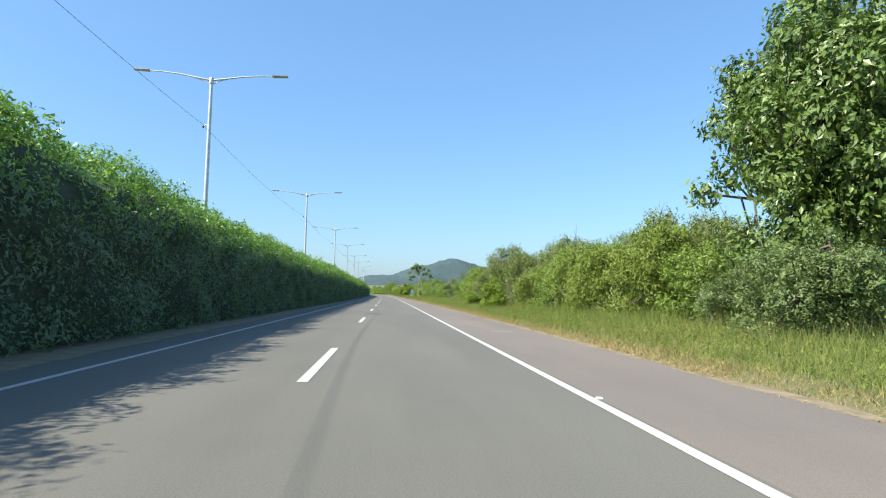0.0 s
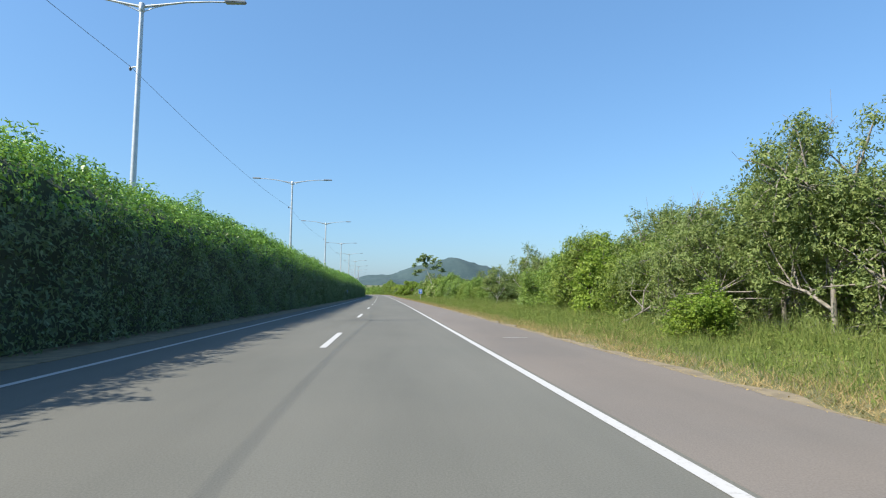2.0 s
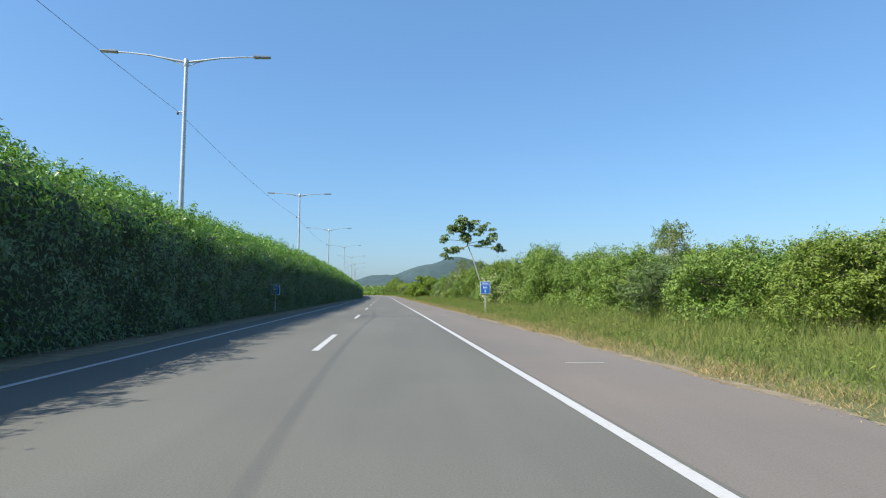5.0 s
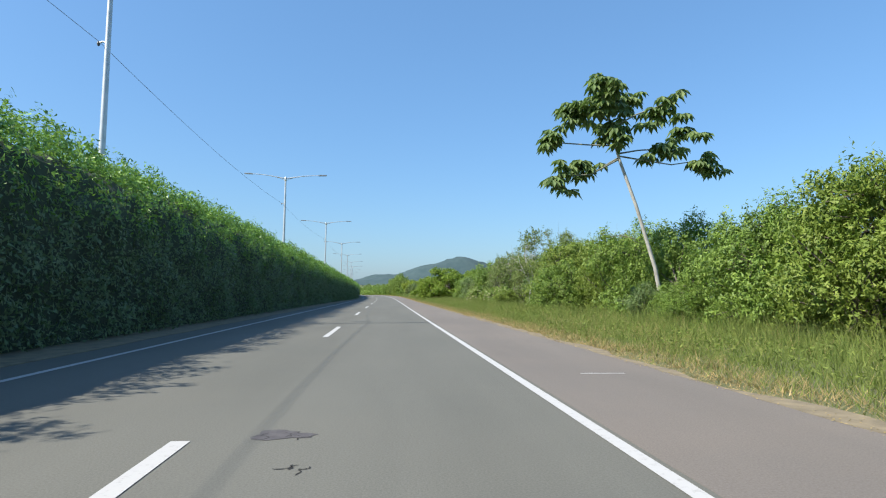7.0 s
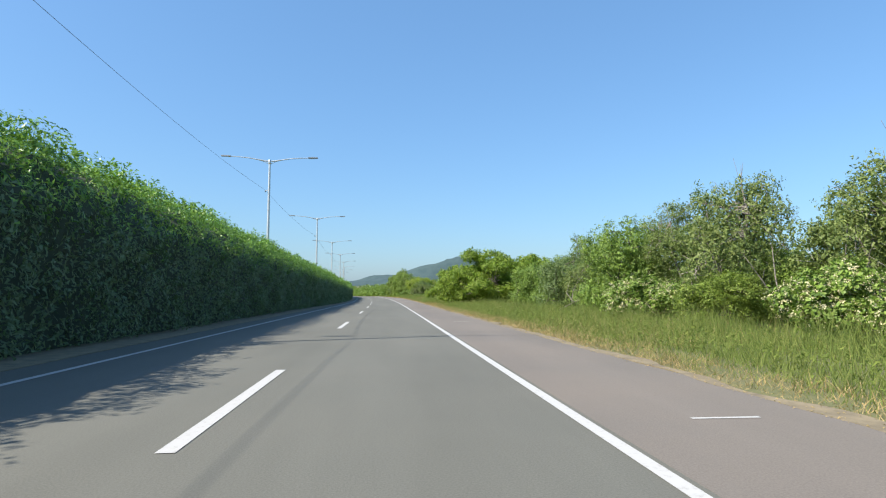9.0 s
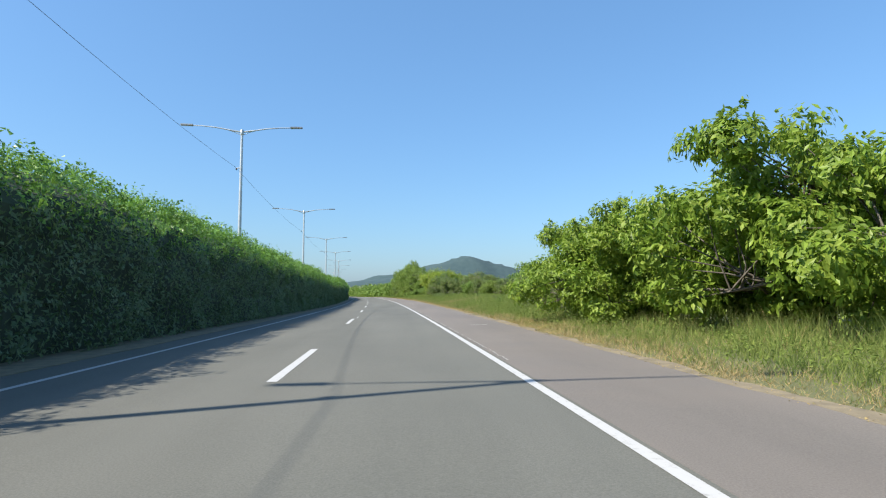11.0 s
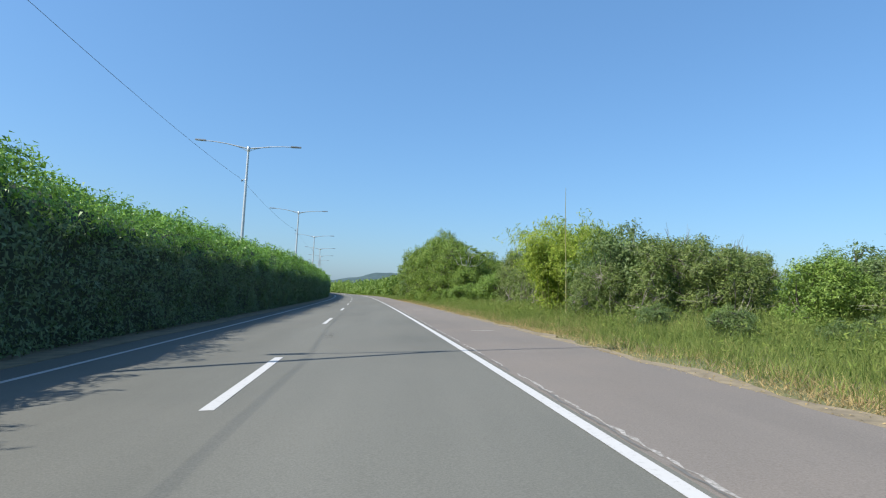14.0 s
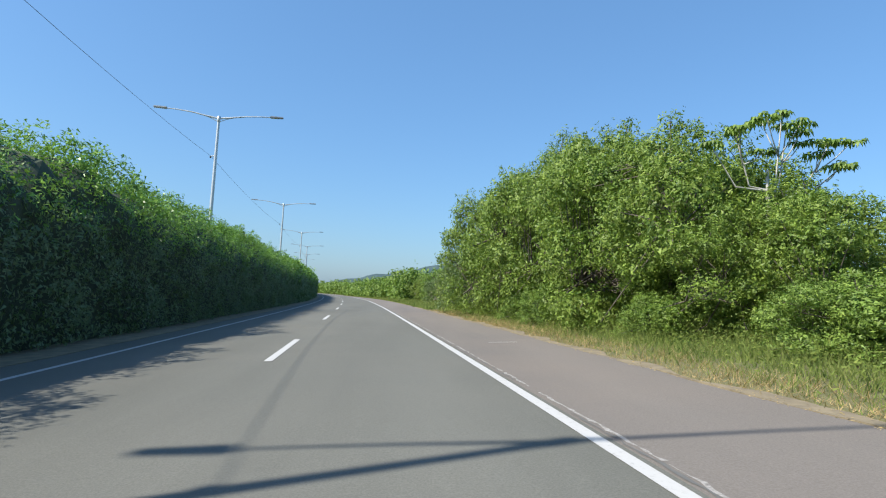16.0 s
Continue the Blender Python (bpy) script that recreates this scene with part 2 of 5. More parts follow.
def strip(name, s0, s1, l0, l1, z, mat, step=2.0, thick=0.0, wobble=0.0, seed=1, cols=1, fray=0.0):
    """A ribbon along the road between two offsets, with edges that wander by wobble, and a skirt."""
    rng = np.random.default_rng(seed)
    s = np.arange(s0, s1 + 1e-6, (s1 - s0) / max(1, round((s1 - s0) / step)))
    soft = np.array((1, 2, 3, 2, 1)) / 5.5
    wa = wobble * np.convolve(rng.uniform(-1, 1, len(s) + 4), soft, "valid")
    wb = fray * np.convolve(rng.uniform(-1, 1, len(s) + 4), soft, "valid")
    rows = []
    for j in range(cols + 1):
        l = l0 + (l1 - l0) * j / cols + (wa if (j == cols) else wb if j == 0 else 0)
        rows.append(np.stack(place(s, l + 0 * s, z), -1))
    if thick:
        rows = [rows[0] - (0, 0, thick)] + rows + [rows[-1] - (0, 0, thick)]
    v = np.stack(rows, 1)
    n, m = v.shape[:2]
    i = np.arange(n * m).reshape(n, m)
    f = np.stack([i[:-1, :-1], i[:-1, 1:], i[1:, 1:], i[1:, :-1]], -1).reshape(-1, 4)
    return mesh_of(name, v.reshape(-1, 3), f, mat)


def tube(points, radii, sides=8):
    """Corners and faces of a bent, tapered tube."""
    pts = [Vector(p) for p in points]
    v, f = [], []
    for i, p in enumerate(pts):
        d = (pts[min(i + 1, len(pts) - 1)] - pts[max(i - 1, 0)]).normalized()
        a = d.cross(Vector((0.3, 0.9, 0.2))).normalized()
        b = d.cross(a)
        for k in range(sides):
            w = 2 * math.pi * k / sides
            v.append(p + (a * math.cos(w) + b * math.sin(w)) * radii[i])
    for i in range(len(pts) - 1):
        for k in range(sides):
            k2 = (k + 1) % sides
            f.append((i * sides + k, i * sides + k2, (i + 1) * sides + k2, (i + 1) * sides + k))
    return np.array([tuple(x) for x in v]), np.array(f)


def join(chunks):
    vs, fs, o = [], [], 0
    for v, f in chunks:
        vs.append(v)
        fs.append(np.asarray(f) + o)
        o += len(v)
    return np.concatenate(vs), np.concatenate(fs)


def leaves_at(centres, normals, size, rng, long=1.7, spread=0.7, droop=0.0, corners=4):
    """Kite-shaped leaves, or small pointed ones of three corners, at the given places, facing roughly along the given normals."""
    n = len(centres)
    nor = normals + rng.normal(0, spread, (n, 3))
    nor /= np.linalg.norm(nor, axis=1)[:, None] + 1e-9
    any_ = rng.normal(0, 1, (n, 3)) - np.array([0, 0, droop])
    u = any_ - (any_ * nor).sum(1)[:, None] * nor
    u /= np.linalg.norm(u, axis=1)[:, None] + 1e-9
    w = np.cross(nor, u)
    sz = size * rng.uniform(0.6, 1.35, n)[:, None]
    base = centres - u * sz * long / 2
    tip = centres + u * sz * long / 2 - np.array([0, 0, 1]) * sz * 0.15
    if corners == 3:
        v = np.stack([base + w * sz * 0.4, tip, base - w * sz * 0.4], 1).reshape(-1, 3)
        return v, np.arange(3 * n).reshape(n, 3)
    mid = centres + u * sz * 0.1 + nor * sz * 0.08
    v = np.stack([base, mid + w * sz / 2, tip, mid - w * sz / 2], 1).reshape(-1, 3)
    return v, np.arange(4 * n).reshape(n, 4)


def blob_leaves(blobs, density, size, rng, long=1.7, spread=0.7, droop=0.0, squash=0.85, fill=0.35, tuft=7, corners=4):
    """Leaves in tufts over a set of uneven lumps (centre, radius): most on the skin, some inside, some on twigs that stand out, none deep within a neighbour."""
    cs, ns = [], []
    for c, r in blobs:
        k = max(6, int(density * 4 * math.pi * r * r))
        m = max(3, k // tuft)
        d = rng.normal(0, 1, (m, 3))
        d /= np.linalg.norm(d, axis=1)[:, None]
        w = rng.uniform(0, 6.28, 4)
        lump = 0.16 * np.sin(4.2 * d[:, 0] + w[0]) * np.sin(3.7 * d[:, 1] + w[1]) + 0.14 * np.sin(5.3 * d[:, 2] + w[2] + 2.2 * d[:, 0]) + 0.08 * np.sin(9.1 * d[:, 1] + w[3])
        rad = r * np.where(rng.random(m) < fill, rng.uniform(0.5, 0.95, m), 1.0 + lump + rng.normal(0, 0.09, m) + (rng.random(m) < 0.12) * rng.uniform(0.05, 0.5, m))
        q = np.array(c) + d * rad[:, None] * (1, 1, squash)
        way = d + rng.normal(0, 0.5, (m, 3)) + (0, 0, 0.3)
        way /= np.linalg.norm(way, axis=1)[:, None]
        along = rng.uniform(-0.5, 1.0, (m, tuft, 1)) * size * 2.6
        cs.append((q[:, None] + way[:, None] * along + rng.normal(0, size * 0.75, (m, tuft, 3))).reshape(-1, 3))
        ns.append(np.repeat(d + 0.3 * way + (0, 0, 0.35), tuft, 0))
    c, nn = np.concatenate(cs), np.concatenate(ns)
    keep = np.ones(len(c), bool)
    for b, r in blobs:
        keep &= (((c - np.array(b)) / (1, 1, squash)) ** 2).sum(1) > (0.5 * r) ** 2
    keep &= c[:, 2] > 0.03
    return leaves_at(c[keep], nn[keep], size, rng, long, spread, droop, corners)


def bush_blobs(rng, width, depth, height, n, r0, r1, low=0.0):
    """Lumps that make up a bush of several uneven domes (low = 0), or a crown that begins at low times the height."""
    out, domes = [], []
    for k in range(6):
        w, d = 6.28 * k / 6 + rng.uniform(-0.5, 0.5), (0.0 if k == 0 else rng.uniform(0.35, 0.62))
        domes.append((math.cos(w) * d * width / 2, math.sin(w) * d * depth / 2, rng.uniform(0.68, 0.98) if k else 0.95, rng.uniform(0.46, 0.64)))
    for i in range(n):
        cx, cy, tall, wide = domes[i % 6]
        r = rng.uniform(r0, r1)
        u = rng.uniform(0, 1) ** 0.8
        top = height * tall
        if low:
            prof = math.sin(math.pi * (0.16 + 0.76 * u)) ** 0.8
            z = height * low + u * (top - height * low - r * 0.8)
        else:
            prof = (1 - u ** 2.2) ** 0.5
            z = r * 0.4 + u * (top - 1.25 * r)
        w = rng.uniform(0, 6.28)
        k = prof * math.sqrt(rng.uniform(0.2, 1.0)) * wide
        out.append(((cx + math.cos(w) * k * width / 2, cy + math.sin(w) * k * depth / 2, z), r))
    return out


def shoots(rng, blobs, count, height, leaf, long, corners=4):
    """Single leafy sprigs that stand out of the crown."""
    tops = sorted(blobs, key=lambda b: -b[0][2])[: max(6, len(blobs) // 2)]
    cs = []
    for _ in range(count):
        c, r = tops[int(rng.integers(0, len(tops)))]
        a = rng.normal(0, 0.45, 3)
        d = np.array((a[0], a[1], 1.0))
        d /= np.linalg.norm(d)
        h = r * 0.7 + abs(rng.normal(0.1, height))
        k = int(10 + 14 * h)
        t = rng.uniform(0.4, 1, k)[:, None]
        cs.append(np.array(c) + d * h * t + rng.normal(0, 0.06 + 0.05 * (1 - t), (k, 3)))
    c = np.concatenate(cs)
    return leaves_at(c, np.tile((0, 0, 0.8), (len(c), 1)), leaf, rng, long, 0.8, 0.0, corners)


def branches(rng, blobs, mat, base_r, fork, parent, lean=(0, 0), bare=0.0):
    """A trunk from the ground to the fork, and branches from there to the lumps."""
    pts = [(0, 0, -0.15), (lean[0] * 0.4 + rng.normal(0, 0.05), lean[1] * 0.4, fork * 0.5), (lean[0], lean[1], fork)]
    part("trunk", mesh_of("trunk", *tube(pts, (base_r, base_r * 0.8, base_r * 0.65), 7), mat, True), mat, parent)
    chunks, limbs = [], []
    centres = np.array([c for c, _ in blobs])
    far = [int(np.argmax(centres[:, 2]))]
    while len(far) < min(6, len(blobs)):
        gap = np.min([np.linalg.norm(centres - centres[i], axis=1) for i in far], axis=0)
        far.append(int(np.argmax(gap)))
    for i in far:
        a = np.array(pts[-1]) if centres[i][2] > fork else np.array(pts[1])
        bend = (a + centres[i]) / 2 + rng.normal(0, 0.1, 3) * np.linalg.norm(centres[i] - a) + (0, 0, 0.12 * np.linalg.norm(centres[i] - a))
        limbs.append((a, bend, centres[i]))
    for i, (c, r) in enumerate(blobs):
        c = np.array(c)
        if i in far:
            a, m, _ = limbs[far.index(i)]
            thick = base_r * 0.62
        else:
            p, q, e = min(limbs, key=lambda w: min(np.linalg.norm(w[1] - c), np.linalg.norm((w[1] + w[2]) / 2 - c)))
            u = rng.uniform(0.25, 1.0)
            a = q + (e - q) * (u - 0.5) if u > 0.5 else p + (q - p) * 2 * u
            m = (a + c) / 2 + rng.normal(0, 0.1, 3)
            thick = base_r * 0.34
        out = c + (c - m) * 0.12
        if bare and rng.random() < bare:
            out = c + ((c - m) / (np.linalg.norm(c - m) + 1e-6) + rng.normal(0, 0.35, 3)) * (r * 0.95 + rng.uniform(0.0, 0.2))
            for _ in range(2):
                chunks.append(tube([(c + out) / 2, (c + 2 * out) / 3 + rng.normal(0, 0.1, 3), out + rng.normal(0, 0.22, 3)], (base_r * 0.1, base_r * 0.07, 0.004), 4))
        chunks.append(tube([a, m, c, out], (thick, thick * 0.7, thick * 0.4, 0.006), 4))
    part("branchwork", mesh_of("branchwork", *join(chunks), mat, True), mat, parent)


def plant(name, label, category, width, depth, height, lumps, r0, r1, leaf, density, mat, bark=None, seed=1, long=1.7, spread=0.7,
          droop=0.0, fork=0.35, base_r=0.08, low=0.0, fill=0.35, lean=(0, 0), squash=0.85, sprigs=40, corners=4, bare=0.0):
    """One bush or tree at the origin: trunk, branches and a leafy crown."""
    rng = np.random.default_rng(seed)
    ob = tagged(new(name), label, category)
    blobs = bush_blobs(rng, width, depth, height, lumps, r0, r1, low)
    branches(rng, blobs, bark or M_BARK, base_r, height * fork, ob, lean, bare)
    skin = blob_leaves(blobs, density, leaf, rng, long, spread, droop, squash, fill, 7, corners)
    part("crown", mesh_of("crown", *join([skin, shoots(rng, blobs, sprigs, 0.035 * height + 0.1, leaf, long, corners)]), mat), mat, ob)
    return ob


# ---- ground and road ----
def sheet(name, g_s, g_l, z, mat, smooth=False):
    v = np.stack(place(g_s, g_l, z), -1)
    n, m = v.shape[:2]
    i = np.arange(n * m).reshape(n, m)
    f = np.stack([i[:-1, :-1], i[:-1, 1:], i[1:, 1:], i[1:, :-1]], -1).reshape(-1, 4)
    return mesh_of(name, v.reshape(-1, 3), f, mat, smooth)


def rise(s, l):
    """The land's height right of the road: it climbs slowly beyond the scrub."""
    return np.interp(l, (30, 60, 150, 330, 1000, 2000), (0, 0.3, 2.5, 9.0, 32, 60))


def ground_sheet():
    s = np.concatenate([np.arange(-280, -20, 40.0), np.arange(-20, 560, 4.0), np.arange(560, 1000, 40.0), np.arange(1000, 3150, 150.0)])
    l = np.array([-1500, -600, -200, -60, -25, -12, -9, -6, -5.0, -4.45, 0, 5.8, 6.3, 7.0, 8.0, 9, 10, 12, 15, 20, 30, 60, 140, 330, 1000, 2000.0])
    g_s, g_l = np.meshgrid(s, l, indexing="ij")
    z = np.interp(g_l, (-5.0, -4.45, -4.3, 5.7, 6.0, 6.6, 8), (-0.02, -0.04, -0.12, -0.12, -0.06, -0.03, 0.0)) + rise(g_s, g_l)
    rough = np.random.default_rng(3).normal(0, 0.02, z.shape) * (abs(g_l - 1) > 5.6) * (abs(g_l) < 40)
    return sheet("ground", g_s, g_l, z + rough, M_GROUND, True)


tagged(new("ground", ground_sheet()), "level green turf and scrubland reaching to the hills", "ground", kind="structure")
tagged(part("road", strip("road", -60, 900, -4.3, 3.62, 0.0, M_ROAD, 3.0, 0.1, 0.0), M_ROAD),
       "worn grey asphalt carriageway with two lanes, slightly banked in the bend", "road", kind="structure")
tagged(part("shoulder", strip("shoulder", -60, 900, 3.62, 6.05, 0.002, M_SHOULDER, 0.6, 0.1, 0.1), M_SHOULDER),
       "reddish-grey asphalt hard shoulder beside the lane", "road shoulder", kind="structure")
tagged(part("edge_soil", strip("edge_soil", -60, 700, -5.9, -4.2, 0.012, M_SOIL, 0.8, 0.03, 0.05), M_SOIL),
       "strip of bare brown soil under the hedge", "soil", kind="structure")
tagged(part("verge_soil", strip("verge_soil", -60, 560, 6.02, 6.24, 0.005, M_SOIL, 0.3, 0.07, 0.2, 5, 1, 0.1), M_SOIL),
       "reddish-brown bare soil along the shoulder's edge", "soil", kind="structure")
tagged(part("edge_line_right", strip("edge_line_right", -60, 900, 3.43, 3.56, 0.006, M_LINE, 3.0), M_LINE), "solid white painted edge line", "road marking", kind="structure")
tagged(part("edge_line_left", strip("edge_line_left", -60, 900, -3.39, -3.27, 0.006, M_LINE, 3.0), M_LINE), "solid white painted line beside the hedge", "road marking", kind="structure")

DASH, CYCLE = 4.85, 16.06


def dash_starts():
    return [float(np.interp(8.02 + CYCLE * i, LONG[1], LONG[0])) for i in range(-3, 46)]


for s in dash_starts():
    tagged(part("lane_dash", strip("lane_dash", s, s + DASH, -0.075, 0.075, 0.006, M_LINE, 1.0), M_LINE),
           "white painted lane dash with worn edges on the asphalt", "road marking", "lane dashes")


# ---- hedge ----
H_PROF = np.array(((-5.1, 0.05), (-5.08, 1.2), (-5.02, 2.3), (-5.0, 3.15), (-5.22, 3.82), (-5.8, 4.28), (-6.8, 4.68), (-8.1, 4.9), (-9.0, 4.75)))
H_RISE = ((-30, 0.1), (11, -0.05), (24, -0.4), (38, -0.4), (52, -0.48), (66, -0.35), (78, -0.1), (100, -0.22), (134, -0.5), (150, -0.15), (166, 0.1), (180, 0.2), (190, 0.15), (200, 0.12),
          (215, 0.0), (255, -0.35), (276, -0.35), (303, -0.36), (313, -0.12), (321, -0.28), (327, -0.72), (336, -0.68), (346, -0.42), (356, -0.35), (368, 0.0), (381, 0.15), (420, 0.1), (700, 0.0))


def hedge_rise(s, z):
    """How much higher or lower the hedge's top stands at a place along the road."""
    wave = 0.1 * np.sin(s * 0.83 + 1.4 * np.sin(s * 0.31)) + 0.09 * np.sin(s * 2.2 + np.sin(s * 0.7))
    wave = wave * (1 + 1.3 * np.clip((s - 335) / 25, 0, 1))
    return (np.interp(s, [a for a, _ in H_RISE], [b for _, b in H_RISE]) + wave) * np.clip((z - 2.5) / 1.5, 0, 1)


def hedge_section(seed, length, dense, leaf, s0):
    """Leaves over the hedge's bulging skin, thicker where the growth swells, with shoots on top."""
    rng = np.random.default_rng(seed)
    seg = np.linalg.norm(np.diff(H_PROF, axis=0), axis=1)
    run = np.concatenate([[0], np.cumsum(seg)])
    n = int(length * run[-1] * dense)
    u, y = rng.uniform(0, run[-1], n), rng.uniform(0, length, n)
    x, z = np.interp(u, run, H_PROF[:, 0]), np.interp(u, run, H_PROF[:, 1])
    dx, dz = np.gradient(H_PROF[:, 0], run), np.gradient(H_PROF[:, 1], run)
    nx, nz = np.interp(u, run, dz), -np.interp(u, run, dx)
    t = y + s0
    swell = 0.2 * np.sin(t * 1.1 + 1.7 * np.sin(u * 1.3 + t * 0.23)) * np.sin(u * 1.9 + 0.8 * np.sin(t * 0.9)) + 0.1 * np.sin(t * 3.7 + u * 2.2) * np.sin(u * 4.1 - t * 1.9) \
        + (0.14 * np.sin(t * 0.37 + 1.0) + 0.34 * np.sin(t * 2.3 + 2.0 * np.sin(u * 2.7)) * np.sin(u * 3.1 + t * 1.4) + 0.16 * np.sin(t * 5.1 + 1.5 * np.sin(u * 4.0)) * np.sin(u * 6.3 + t * 2.2)) * np.clip((z - 2.6) / 0.8, 0, 1)
    off = swell + rng.normal(0, 0.07, n) - 0.22 * (rng.random(n) < 0.3)
    c = np.stack([x + nx * off, y, np.maximum(0.05, z + nz * off + hedge_rise(t, z))], -1)
    ny = -0.6 * np.cos(t * 1.1 + 1.7 * np.sin(u * 1.3)) * np.sin(u * 1.9)
    nor = np.stack([nx, ny, nz + 0.3], -1)
    # Leaves below about 3 m get the shade tone, those above the sunlit one.
    shade_side = z + rng.normal(0, 0.35, n) < 3.0
    skin = leaves_at(c[shade_side], nor[shade_side], leaf, rng, 1.7, 0.6, 0.0, 3)
    chunks = [leaves_at(c[~shade_side], nor[~shade_side], leaf, rng, 1.7, 0.7, 0.0, 3)]
    for _ in range(int(length * 0.9)):
        y0, x0, r = rng.uniform(0, length), rng.uniform(-8.3, -5.6), rng.uniform(0.28, 0.62)
        top = np.interp(-x0, -H_PROF[4:, 0], H_PROF[4:, 1])
        top = top + hedge_rise(y0 + s0, top) - 0.15
        chunks.append(blob_leaves([((x0, y0, top), r)], dense * 0.5, leaf, rng, 1.7, 0.6, 0.0, 0.9, 0.3, 7, 3))
    for _ in range(int(length * 3.6)):
        y0, x0, h = rng.uniform(0, length), rng.uniform(-8.4, -5.3), abs(rng.normal(0.0, 0.34)) + 0.1
        top = np.interp(-x0, -H_PROF[4:, 0], H_PROF[4:, 1])
        top = top + hedge_rise(y0 + s0, top) - 0.1
        k = int((8 + 26 * h) * (0.12 / leaf))
        p = np.stack([x0 + rng.normal(0, 0.1, k), y0 + rng.normal(0, 0.1, k), top + rng.uniform(0, h, k)], -1)
        chunks.append(leaves_at(p, np.tile((0, 0, 1.0), (k, 1)), leaf * 1.25, rng, 1.7, 0.7, 0.0, 3))
    return skin, join(chunks)


def place_local(v, s):
    """Corners given as (l, s - start, z) laid along the road."""
    return np.stack(place(s + v[:, 1], v[:, 0], v[:, 2]), -1)


hedge = tagged(new("hedge"), "tall dense green hedge along the median, shaded towards the road", "hedge")


# Added solid sheet behind the leaves: darkens their gaps and blocks the sun.
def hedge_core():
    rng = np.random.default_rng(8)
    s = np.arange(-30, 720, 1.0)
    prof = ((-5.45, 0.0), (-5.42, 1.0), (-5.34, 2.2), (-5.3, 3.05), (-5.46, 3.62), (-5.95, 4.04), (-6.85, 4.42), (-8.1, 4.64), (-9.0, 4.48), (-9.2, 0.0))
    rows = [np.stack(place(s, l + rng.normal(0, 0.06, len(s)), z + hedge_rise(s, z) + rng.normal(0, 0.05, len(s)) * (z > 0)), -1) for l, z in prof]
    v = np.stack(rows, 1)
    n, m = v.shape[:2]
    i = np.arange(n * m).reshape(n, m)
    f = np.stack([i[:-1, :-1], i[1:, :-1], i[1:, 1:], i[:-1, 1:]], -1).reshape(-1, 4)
    return mesh_of("dark_core", v.reshape(-1, 3), f, M_HEDGE_CORE)


part("dark_core", hedge_core(), M_HEDGE_CORE, hedge)
s, n_sec = -24.0, 0
while s < 640:
    near = -1 < s < 415
    skin, crest = hedge_section(100 + n_sec, 12.0, 230 if near else 44, 0.07 if near else 0.2, s)
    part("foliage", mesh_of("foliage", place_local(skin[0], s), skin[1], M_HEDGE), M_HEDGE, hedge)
    part("lit_crest", mesh_of("lit_crest", place_local(crest[0], s), crest[1], M_HEDGE_LIT), M_HEDGE_LIT, hedge, "crest leaves of the hedge, coloured brighter as if sunlit")
    s += 12.0
    n_sec += 1


# ---- lamps and cable ----
def lamp_post(reach=3.2, lift=1.0, label="tall galvanised double-arm street lamp rising from the hedge"):
    ob = tagged(new("street_lamp"), label, "street lamp", "street lamps in the median")
    part("pole", mesh_of("pole", *tube([(0, 0, -0.6), (0, 0, 4), (0, 0, 8), (0, 0, 12.05)], (0.13, 0.115, 0.1, 0.08), 12), M_STEEL, True), M_STEEL, ob)
    part("bracket", mesh_of("bracket", *tube([(0, 0, 9.55), (-0.16, 0, 9.62), (-0.3, 0, 9.55)], (0.03, 0.03, 0.03), 6), M_STEEL, True), M_STEEL, ob)
    part("insulator", mesh_of("insulator", *tube([(-0.3, 0, 9.46), (-0.3, 0, 9.52), (-0.3, 0, 9.57), (-0.3, 0, 9.62)], (0.03, 0.055, 0.05, 0.02), 8), M_DARK, True), M_DARK, ob)
    part("collar", mesh_of("collar", *tube([(0, 0, 11.75), (0, 0, 11.8), (0, 0, 12.08), (0, 0, 12.12)], (0.085, 0.11, 0.11, 0.08), 12), M_STEEL, True), M_STEEL, ob)
    for d in (-1, 1):
        pts = [(0.05 * d, 0, 11.98), (0.8 * d, 0, 12.0 + 0.1 * lift), (reach * 0.5 * d, 0, 12.02 + 0.22 * lift), (reach * 0.78 * d, 0, 12.03 + 0.29 * lift), (reach * d, 0, 12.03 + 0.31 * lift)]
        arm = part("arm", mesh_of("arm", *tube(pts, (0.055, 0.045, 0.038, 0.032, 0.03), 8), M_STEEL, True), M_STEEL, ob)
        part("brace", mesh_of("brace", *tube([(0.07 * d, 0, 11.78), (0.5 * d, 0, 11.9 + 0.08 * lift), (1.0 * d, 0, 12.0 + 0.12 * lift)], (0.02, 0.02, 0.02), 6), M_STEEL, True), M_STEEL, ob)
        bm = bmesh.new()
        bmesh.ops.create_cube(bm, size=1.0, matrix=pose((reach + 0.26) * d, 0, 12.04 + 0.31 * lift) @ Matrix.Diagonal((0.8, 0.3, 0.11, 1)))
        for v in bm.verts:
            if v.co.x * d > reach + 0.4:
                v.co.y *= 0.7
                v.co.z += 0.015
        bmesh.ops.bevel(bm, geom=bm.edges[:], offset=0.035, segments=2, affect="EDGES")
        part("lamp_head", bm, M_LAMP, arm, "flat grey lamp head")
    return ob


LAMP_STEP = 36.4
LAMPS = [(-6.2, -8.0), (30.4, -8.22), (65.7, -8.1), (101.5, -8.0), (138.3, -7.95), (175.5, -7.95), (211.3, -8.1), (248.3, -7.9), (283.2, -7.7), (318.7, -7.95), (355.7, -7.78),
         (391.8, -7.75)] + [(428.2 + LAMP_STEP * i, -7.9) for i in range(5)]
LEVEL_LAMP = 5
first_lamp = lamp_post()
first_lamp.matrix_basis = spot(*LAMPS[0])
